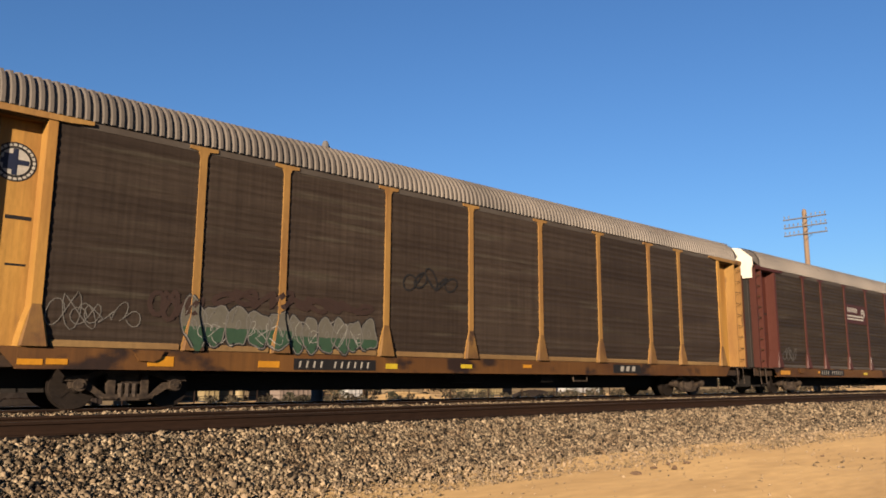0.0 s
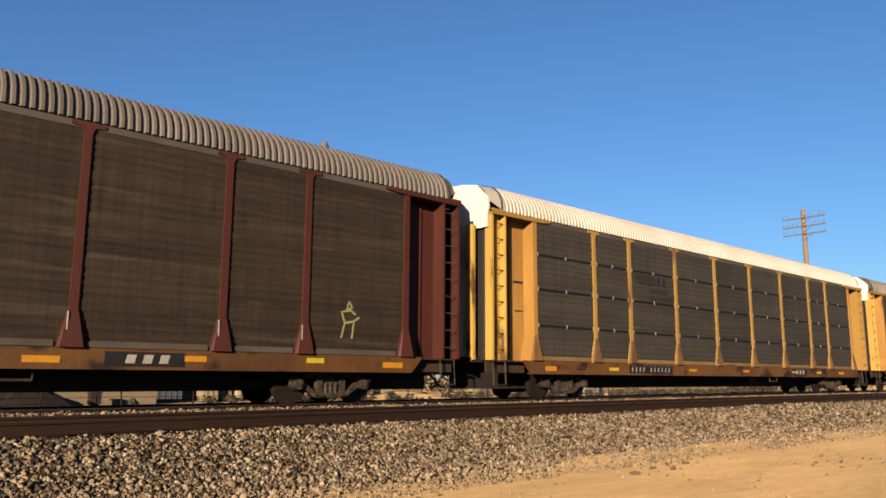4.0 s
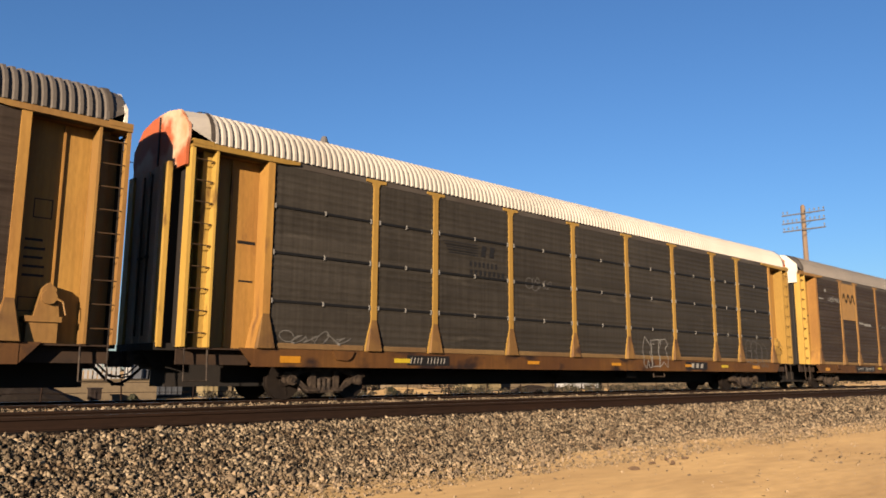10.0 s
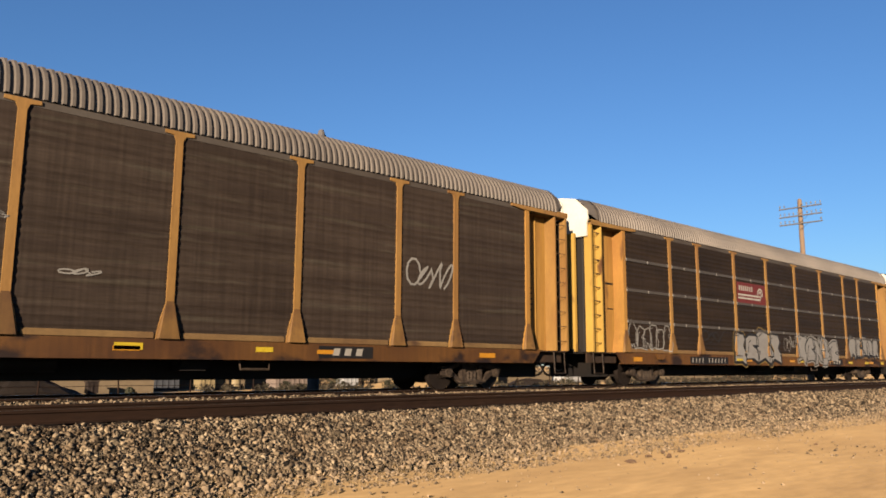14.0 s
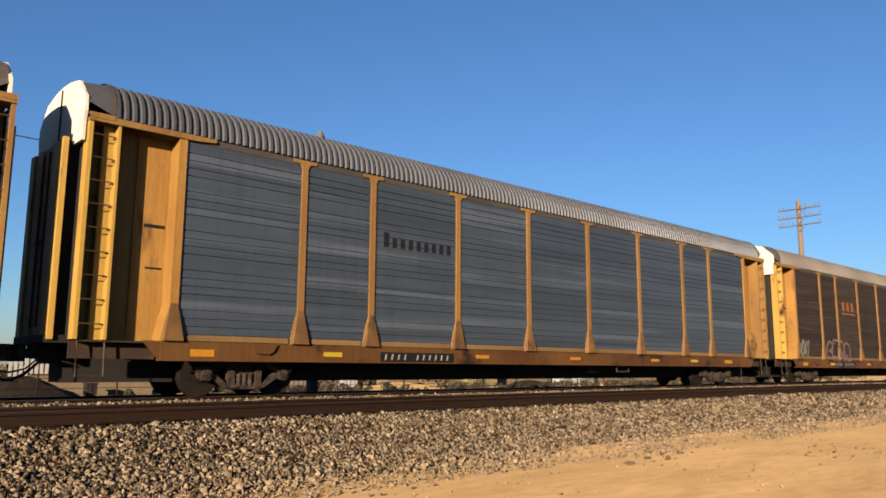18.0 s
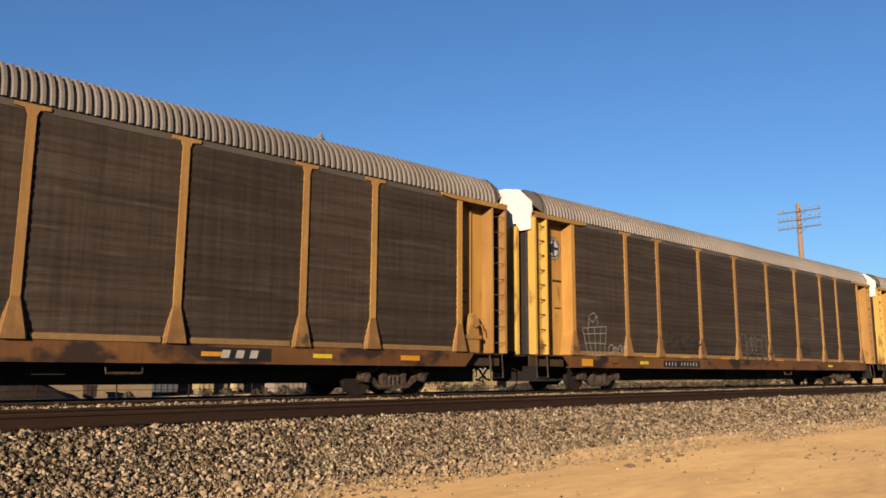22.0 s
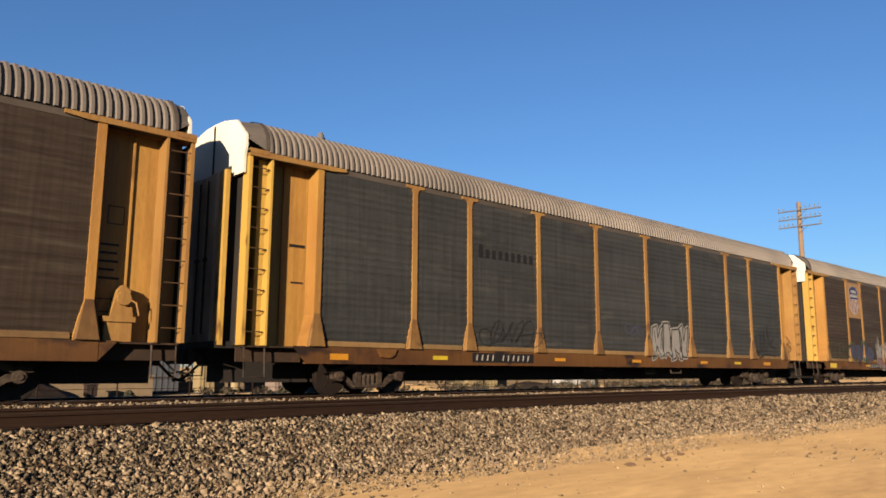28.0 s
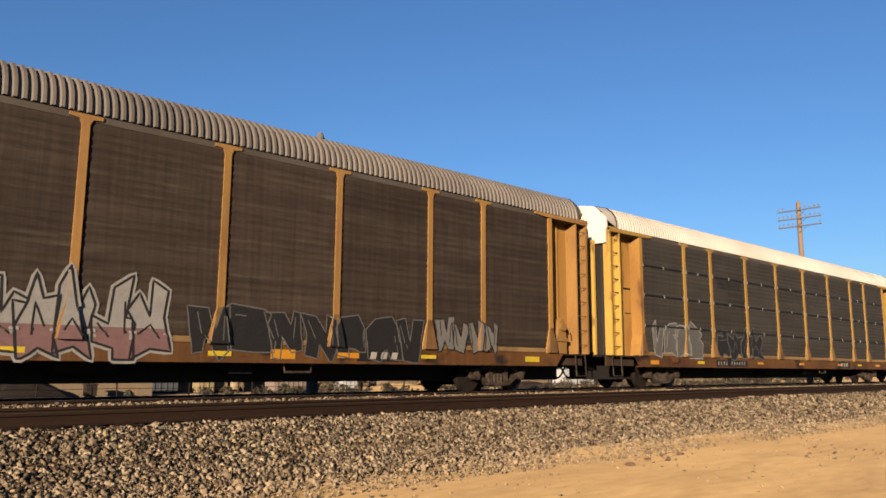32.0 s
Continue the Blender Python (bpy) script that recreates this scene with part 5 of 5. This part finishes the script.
# ---- behind the line ----


def shaft_mesh(height, foot, top):
    def build(bm):
        rings = [[bm.verts.new((r * math.cos(0.6283 * k), r * math.sin(0.6283 * k), z)) for k in range(10)] for z, r in ((-0.3, foot), (height * 0.5, (foot + top) / 2), (height - 0.12, top), (height, top * 0.6))]
        for a, b in zip(rings, rings[1:]):
            for k in range(10):
                bm.faces.new((a[k], a[(k + 1) % 10], b[(k + 1) % 10], b[k]))
        bm.faces.new(rings[-1])
    return build


def insulator_mesh(bm):
    disc(bm, (0, 0), 0.016, "z", 0, 0.14, 6)
    disc(bm, (0, 0), 0.05, "z", 0.10, 0.20, 8)
    disc(bm, (0, 0), 0.035, "z", 0.20, 0.24, 8)


def make_pole():
    pole = tagged(new("utility_pole"), "tall sun-bleached wooden pole with three crossarms", "utility pole")
    pole.matrix_world = pose(55, 22.15, 0)
    part("shaft", shaft_mesh(13.62, 0.22, 0.15), WOOD, pole)
    for z, skip in ((12.96, (5, 6, 7)), (12.35, (4,)), (11.78, (1, 2, 3, 4, 5))):
        arm = part("crossarm", shared("crossarm", lambda bm: box(bm, -0.27, -0.18, -1.58, 1.42, -0.04, 0.04)), ARM_WOOD, pole, at=pose(0, 0, z))
        for i in range(10):
            if i not in skip:
                part("insulator", shared("insulator", insulator_mesh), flat("dull_glass_insulator", (0.20, 0.20, 0.21), 0.5), arm, at=pose(-0.225, -1.50 + 0.315 * i, 0.05))
        part("brace", shared("brace", lambda bm: tube(bm, [(-0.31, -0.7, 0.0), (-0.2, 0.0, -0.5)], 0.014, 5)), CAST, arm)


def make_stub_pole():
    pole = tagged(new("wooden_pole"), "bare wooden pole whose top shows over the roofs", "utility pole")
    pole.matrix_world = pose(14.3, 22.15, 0)
    part("shaft", shaft_mesh(9.82, 0.21, 0.13), ARM_WOOD, pole)
    part("pole_cap", lambda bm: box(bm, 0.05, 0.17, -0.05, 0.05, 9.45, 9.66), CAST, pole)


def make_cable():
    pts = [(x, 22.1, 7.55 + 0.9 * ((x - 14.3) / 40.0) ** 2) for x in range(-26, 56, 2)]
    cable = tagged(new("overhead_cable"), "thin dark cable slung between two wooden poles", "cable")
    part("wire", lambda bm: tube(bm, pts, 0.014, 5), RUBBER, cable)


make_pole()
make_stub_pole()
make_cable()

# the yard behind the line
CREAM = flat("cream_painted_metal", (0.50, 0.39, 0.20))
SLATE = flat("blue_grey_painted_metal", (0.13, 0.14, 0.16))
LIME = flat("white_painted_slats", (0.75, 0.74, 0.72))
CONCRETE = flat("sandy_concrete", (0.36, 0.27, 0.16), 0.9)
SAGE = flat("dusty_grey_green_leaf", (0.085, 0.085, 0.045), 0.9)


def slat_fence(x, y, n, h):
    fence = tagged(new("slatted_fence"), "white upright-slat fence behind a sandy kerb", "fence")
    fence.matrix_world = pose(x, y, 0)
    slat = shared("fence_slat_%d" % round(h * 100), lambda bm: box(bm, -0.075, 0.075, -0.02, 0.02, 0.55, h))
    for i in range(n):
        part("slat", slat, LIME, fence, at=pose(i * 0.25, 0, 0))
    for z in (0.8, h - 0.3):
        part("fence_rail", lambda bm: box(bm, -0.2, n * 0.25, 0.02, 0.07, z - 0.05, z + 0.05), SLATE, fence)
    for i in range(0, n, 8):
        part("fence_post", shared("fence_post_%d" % round(h * 100), lambda bm: box(bm, -0.05, 0.05, 0.07, 0.16, -0.2, h)), SLATE, fence, at=pose(i * 0.25, 0, 0))


def low_wall(x0, x1, y, h):
    wall = tagged(new("low_wall"), "low sunlit sand-coloured concrete wall", "wall")
    part("wall_face", lambda bm: box(bm, x0, x1, y, y + 0.3, -0.2, h), CONCRETE, wall)
    part("coping", lambda bm: box(bm, x0 - 0.04, x1 + 0.04, y - 0.05, y + 0.35, h + 0.004, h + 0.09), CONCRETE, wall)


def mound(name, label, x, y, rx, ry, h, mat):
    def build(bm):
        rings = []
        for i in range(9):
            u = i / 8.0
            rings.append([bm.verts.new((x + rx * u * math.cos(a * 0.2618) * (1 + 0.16 * noise.noise((a, i, x))), y + ry * u * math.sin(a * 0.2618) * (1 + 0.16 * noise.noise((a, i, y))),
                          h * (math.cos(u * 3.14159) * 0.5 + 0.5) * (1 + 0.22 * noise.noise((a * 0.7, i * 0.9, 3 + x))) - 0.05)) for a in range(24)])
        for a, b in zip(rings, rings[1:]):
            for k in range(24):
                bm.faces.new((a[k], a[(k + 1) % 24], b[(k + 1) % 24], b[k]))
    ob = tagged(new(name), label, "mound")
    part("soil", build, mat, ob)


def tank(x, y, r, h, mat, label):
    ob = tagged(new("storage_tank"), label, "tank")
    ob.matrix_world = pose(x, y, 0)
    part("shell", lambda bm: disc(bm, (0, 0), r, "z", 0, h, 20), mat, ob)
    part("rim", lambda bm: disc(bm, (0, 0), r * 1.04, "z", h + 0.003, h + 0.08, 20), mat, ob)
    part("pipe", lambda bm: tube(bm, [(-r - 0.06, 0, 0.0), (-r - 0.06, 0, h), (-r * 0.4, 0, h + 0.2)], 0.04), SLATE, ob)


def shed(x, y, w, d, h, mat, label):
    ob = tagged(new("storage_box"), label, "container")
    ob.matrix_world = pose(x, y, 0)
    part("box_body", lambda bm: box(bm, 0, w, 0, d, 0.1, h), mat, ob)
    part("box_lid", lambda bm: box(bm, -0.04, w + 0.04, -0.04, d + 0.04, h + 0.003, h + 0.07), mat, ob)
    for i in range(int(w / 0.35)):
        part("rib", shared("shed_rib_%d" % round(h * 100), lambda bm: box(bm, -0.04, 0.04, -0.04, 0, 0.12, h - 0.05)), mat, ob, at=pose(0.2 + 0.35 * i, 0, 0))
    part("skid", lambda bm: box(bm, 0.05, w - 0.05, 0.1, d - 0.1, 0.0, 0.097), SLATE, ob)


def wire_fence(x0, x1, y, step):
    ob = tagged(new("wire_fence"), "thin wire fence on dark steel posts", "fence")
    n = int((x1 - x0) / step)
    for i in range(n + 1):
        part("fence_post", shared("wire_post", lambda bm: tube(bm, [(0, 0, -0.2), (0, 0, 1.15)], 0.035)), RAIL, ob, at=pose(x0 + i * step, y, 0, 0, 3.0 * math.sin(i * 2.3), 0))
    for z in (0.55, 1.0):
        part("wire", lambda bm: tube(bm, [(x0 + i * step, y, z - (0.03 if i % 2 else 0)) for i in range(n + 1)], 0.012, 4), RAIL, ob)


def shrub(x, y, h, seed):
    rng = random.Random(seed)
    ob = tagged(new("desert_shrub"), "low dusty grey-green desert shrub", "shrub", "shrubs behind the line")
    ob.matrix_world = pose(x, y, 0)
    part("woody_base", lambda bm: [tube(bm, [(0, 0, -0.05), (rng.uniform(-h, h) * 0.4, rng.uniform(-h, h) * 0.4, h * 0.7)], 0.012, 4) for _ in range(9)], WOOD, ob)
    def leaves(bm):
        for _ in range(420):
            a, u, z = rng.uniform(0, 6.283), rng.random() ** 0.6, rng.uniform(0.05, 1)
            r = h * 0.75 * u * math.sin(math.pi * min(0.95, 0.25 + 0.65 * z))
            c = Vector((r * math.cos(a), r * math.sin(a), h * z))
            d = Vector((rng.gauss(0, 1), rng.gauss(0, 1), rng.gauss(0, 1))).normalized() * 0.07
            e = Vector((rng.gauss(0, 1), rng.gauss(0, 1), rng.gauss(0, 1))).normalized() * 0.035
            bm.faces.new([bm.verts.new(c + d), bm.verts.new(c + e), bm.verts.new(c - d), bm.verts.new(c - e)])
    part("foliage", leaves, SAGE, ob)


slat_fence(10.3, 44.5, 22, 2.3)
low_wall(10.4, 16.4, 41.0, 1.02)
mound("dirt_mound", "heap of grey-brown dirt beside the yard", 9.3, 38.2, 3.4, 2.4, 1.05, BALLAST)
low_wall(4.0, 9.6, 43.0, 0.75)
shed(12.6, 39.6, 0.5, 0.5, 0.62, flat("dark_brown_block", (0.05, 0.035, 0.028)), "small dark brown block beside the wall")
tank(15.6, 43.0, 0.18, 1.75, LIME, "thin white upright pipe tank")
shed(16.6, 43.5, 2.3, 2.0, 1.95, SLATE, "blue-grey steel storage box in the yard")
shed(19.6, 42.2, 0.9, 0.9, 2.15, CREAM, "cream upright cabinet in the yard")
shed(21.1, 43.4, 0.5, 0.6, 1.5, CREAM, "narrow cream post box in the yard")
tank(22.3, 43.2, 0.32, 1.55, CREAM, "short cream tank in the yard")
shed(24.4, 42.0, 2.4, 1.2, 1.75, flat("pale_pink_panel", (0.40, 0.31, 0.25)), "pale sand-coloured box on the yard edge")
low_wall(17.0, 26.0, 46.0, 0.55)
shed(30.2, 43.0, 1.2, 1.0, 1.6, LIME, "white cabinet in the yard")
shed(34.5, 43.5, 2.8, 1.6, 1.4, CONCRETE, "sandy concrete box in the yard")
shed(44.0, 45.0, 3.5, 2.0, 1.5, CREAM, "cream storage box in the yard")
shed(58.0, 46.0, 4.5, 2.0, 1.45, LIME, "white storage box in the yard")
low_wall(48.0, 57.0, 47.0, 0.9)
low_wall(64.0, 92.0, 48.0, 0.9)
wire_fence(6.0, 96.0, 36.0, 3.4)
mound("dirt_mound", "long low heap of pale dirt behind the line", 33.0, 40.5, 5.5, 1.6, 0.55, SAND)
mound("dirt_mound", "low heap of grey gravel behind the line", 47.0, 41.0, 4.5, 1.6, 0.6, BALLAST)
for i, (x, y, h) in enumerate([(14.6, 39.5, 0.35), (23.6, 39.5, 0.6), (27.5, 40.0, 0.8), (31.0, 39.2, 0.6), (38.0, 40.0, 0.9), (41.5, 41.0, 0.8), (50.5, 40.0, 0.9), (55.0, 41.0, 1.0), (62.0, 42.0, 1.0), (70.0, 41.0, 1.1), (80.0, 43.0, 1.1)]):
    shrub(x, y, h, i)


def make_scrub():
    """Dry scrub over the waste ground behind the line, thicker and taller further off."""
    rng = np.random.default_rng(77)
    cs = np.concatenate([np.stack([rng.uniform(19, 100, 900), rng.uniform(24, 47, 900), rng.uniform(0.12, 0.5, 900)], 1),
                         np.stack([rng.uniform(-20, 150, 620), rng.uniform(50, 66, 620), rng.uniform(0.9, 1.9, 620)], 1)])
    verts = []
    for x, y, h in cs:
        n = 34
        a, u, z = rng.uniform(0, 6.283, n), rng.random(n) ** 0.6, rng.random(n)
        r = h * 0.9 * u * np.sin(math.pi * np.minimum(0.95, 0.25 + 0.65 * z))
        c = np.stack([x + r * np.cos(a), y + r * np.sin(a), h * z], 1)
        d, e = rng.normal(size=(n, 3)) * (0.05 + 0.05 * h), rng.normal(size=(n, 3)) * (0.03 + 0.03 * h)
        verts.append(np.stack([c + d, c + e, c - d, c - e], 1).reshape(-1, 3))
    verts = np.concatenate(verts)
    me = bpy.data.meshes.new("dry_scrub")
    me.from_pydata(verts.tolist(), [], [(i, i + 1, i + 2, i + 3) for i in range(0, len(verts), 4)])
    me.materials.append(SCRUB)
    tagged(new("dry_scrub", me), "dark dry desert scrub on waste ground", "scrub", kind="stuff")


SCRUB = material("dark_dry_scrub_leaf", (0.075, 0.062, 0.036), 0.9, second=(0.12, 0.09, 0.05), amount=0.4, big=0.6, per_island=0.5, tone=0.26)
make_scrub()

# stones of the ballast
p1, s1 = stone_places(72000, 0.5, 22, 9.15, 11.0, 1, size=(0.018, 0.06))
p2, s2 = stone_places(32000, 22, 75, 9.15, 11.0, 2, size=(0.035, 0.085), power=1.4)
p3, s3 = stone_places(16000, 2, 60, 13.15, 14.6, 3, power=1.3, size=(0.03, 0.06))
p3[:, 2] += 0.035
p5, s5 = stone_places(7000, 1, 45, 9.5, 8.5, 5, size=(0.02, 0.07), power=1.3, spread=1.7)
p4, s4 = stone_places(3500, 1, 40, 9.3, 4.5, 4, size=(0.008, 0.035), power=1.4, spread=2.2)
scatter_stones("ballast_stones", "loose crushed grey ballast stones on the track shoulder", np.concatenate([p1, p2, p3]), np.concatenate([s1, s2, s3]), STONE)
p6, s6 = stone_places(14000, 1, 50, 9.7, 7.9, 6, size=(0.012, 0.045), power=1.3, spread=1.4)
scatter_stones("dirt_pebbles", "small dusty pebbles strewn on tan dirt", np.concatenate([p4, p5, p6]), np.concatenate([s4, s5, s6]), PEBBLE)


def make_straw():
    """Dry straw tufts along the foot of the ballast."""
    rng = np.random.default_rng(31)
    verts, faces = [], []
    for _ in range(900):
        x, y = 1 + 44 * rng.random() ** 1.3, 9.25 - 1.1 * rng.random() ** 1.6
        z = float(bed_level(y)) - 0.01
        for _ in range(9):
            a, h, lean = rng.uniform(0, 6.283), rng.uniform(0.03, 0.11), rng.uniform(0.3, 1.6)
            u, v = math.cos(a), math.sin(a)
            ox, oy = x + rng.normal() * 0.05, y + rng.normal() * 0.05
            n = len(verts)
            verts += [(ox - v * 0.004, oy + u * 0.004, z), (ox + v * 0.004, oy - u * 0.004, z), (ox + u * h * lean, oy + v * h * lean, z + h)]
            faces.append((n, n + 1, n + 2))
    me = bpy.data.meshes.new("dry_straw")
    me.from_pydata(verts, [], faces)
    me.materials.append(STRAW)
    tagged(new("dry_straw", me), "short dry straw tufts along the foot of the ballast", "grass", kind="stuff")


make_straw()


def clod(x, y, length, high, turn, seed):
    """A flat crumbly clod of darker soil lying on the dirt."""
    rng = random.Random(seed)
    ob = tagged(new("dirt_clod"), "small dark crumbly clod on tan dirt", "clod", "clods on the dirt")
    ob.matrix_world = pose(x, y, float(level(y)), 0, 0, turn)

    def build(bm):
        rings = []
        for u, k in ((-0.06, 1.0), (0.35, 0.96), (0.8, 0.66), (1.0, 0.25)):
            rings.append([bm.verts.new((length * 0.5 * k * math.cos(a * 0.6283) * rng.uniform(0.75, 1.15), length * 0.2 * k * math.sin(a * 0.6283) * rng.uniform(0.7, 1.2), high * u * rng.uniform(0.8, 1.1))) for a in range(10)])
        for a, b in zip(rings, rings[1:]):
            for i in range(10):
                bm.faces.new((a[i], a[(i + 1) % 10], b[(i + 1) % 10], b[i]))
        bm.faces.new(rings[-1])
    part("soil", build, CLOD, ob)


CLOD = material("dark_crumbly_soil", (0.16, 0.10, 0.055), 0.95, second=(0.10, 0.06, 0.035), amount=0.5, big=12, grain=0.3, bump=0.8, bump_scale=40, matte=1.0, tone=0.4)
for i, (x, y, length, high, turn) in enumerate([(12.1, 7.38, 0.22, 0.06, 20), (11.0, 7.42, 0.46, 0.035, 30), (11.9, 7.66, 0.25, 0.03, 10), (13.1, 7.72, 0.30, 0.025, 15), (12.6, 7.80, 0.18, 0.03, 40), (16.4, 6.6, 0.16, 0.03, 5)]):
    clod(x, y, length, high, turn, i)


def motions():
    """The train rolls by at a steady pace with small surges; its wheels turn with it."""
    surge = [(0, 19.15), (0.5, 19.18), (1, 19.11), (1.5, 19.09), (2, 19.05), (2.5, 19.32), (3, 19.28), (3.5, 19.10), (4, 19.16), (4.5, 19.13), (6.5, 19.41), (7, 19.40), (7.5, 19.44),
             (8, 19.45), (8.5, 19.44), (9, 19.47), (9.5, 19.50), (10, 19.49), (10.5, 19.63), (11, 19.70), (11.5, 19.64), (12, 19.61), (12.5, 19.62), (13, 19.62), (13.5, 19.63),
             (15.5, 19.99), (16, 19.98), (16.5, 20.00), (17, 20.08), (17.5, 20.08), (18, 20.03), (18.5, 19.96), (19, 19.95), (19.5, 19.56), (20, 19.57), (20.5, 19.59), (21, 19.58),
             (21.5, 19.48), (22, 19.48), (22.5, 19.47), (23, 19.51), (23.5, 19.49), (24, 19.47), (24.5, 19.41), (25, 19.35), (25.5, 19.32), (27.5, 19.22), (28, 19.19), (28.5, 19.19),
             (29, 19.13), (29.5, 19.05), (30, 19.07), (30.5, 19.30), (31, 19.26), (31.5, 19.18), (32, 19.12)]
    places = [(t, x - 0.03 - SPEED * (t - 23.0)) for t, x in surge]
    for k, car in CARS:
        walk(car, [(t, pose(x + (k - 9) * PITCH_CAR, LINE_Y, BODY_Z)) for t, x in places])
    ts, xs = [p[0] for p in places], [p[1] for p in places]
    rows = [(i / 30.0, Matrix.Rotation(float(np.interp(i / 30.0, ts, xs)) / 0.42, 4, "Y")) for i in range(0, 961)]
    for ws in WHEELSETS:
        walk(ws, rows)


motions()
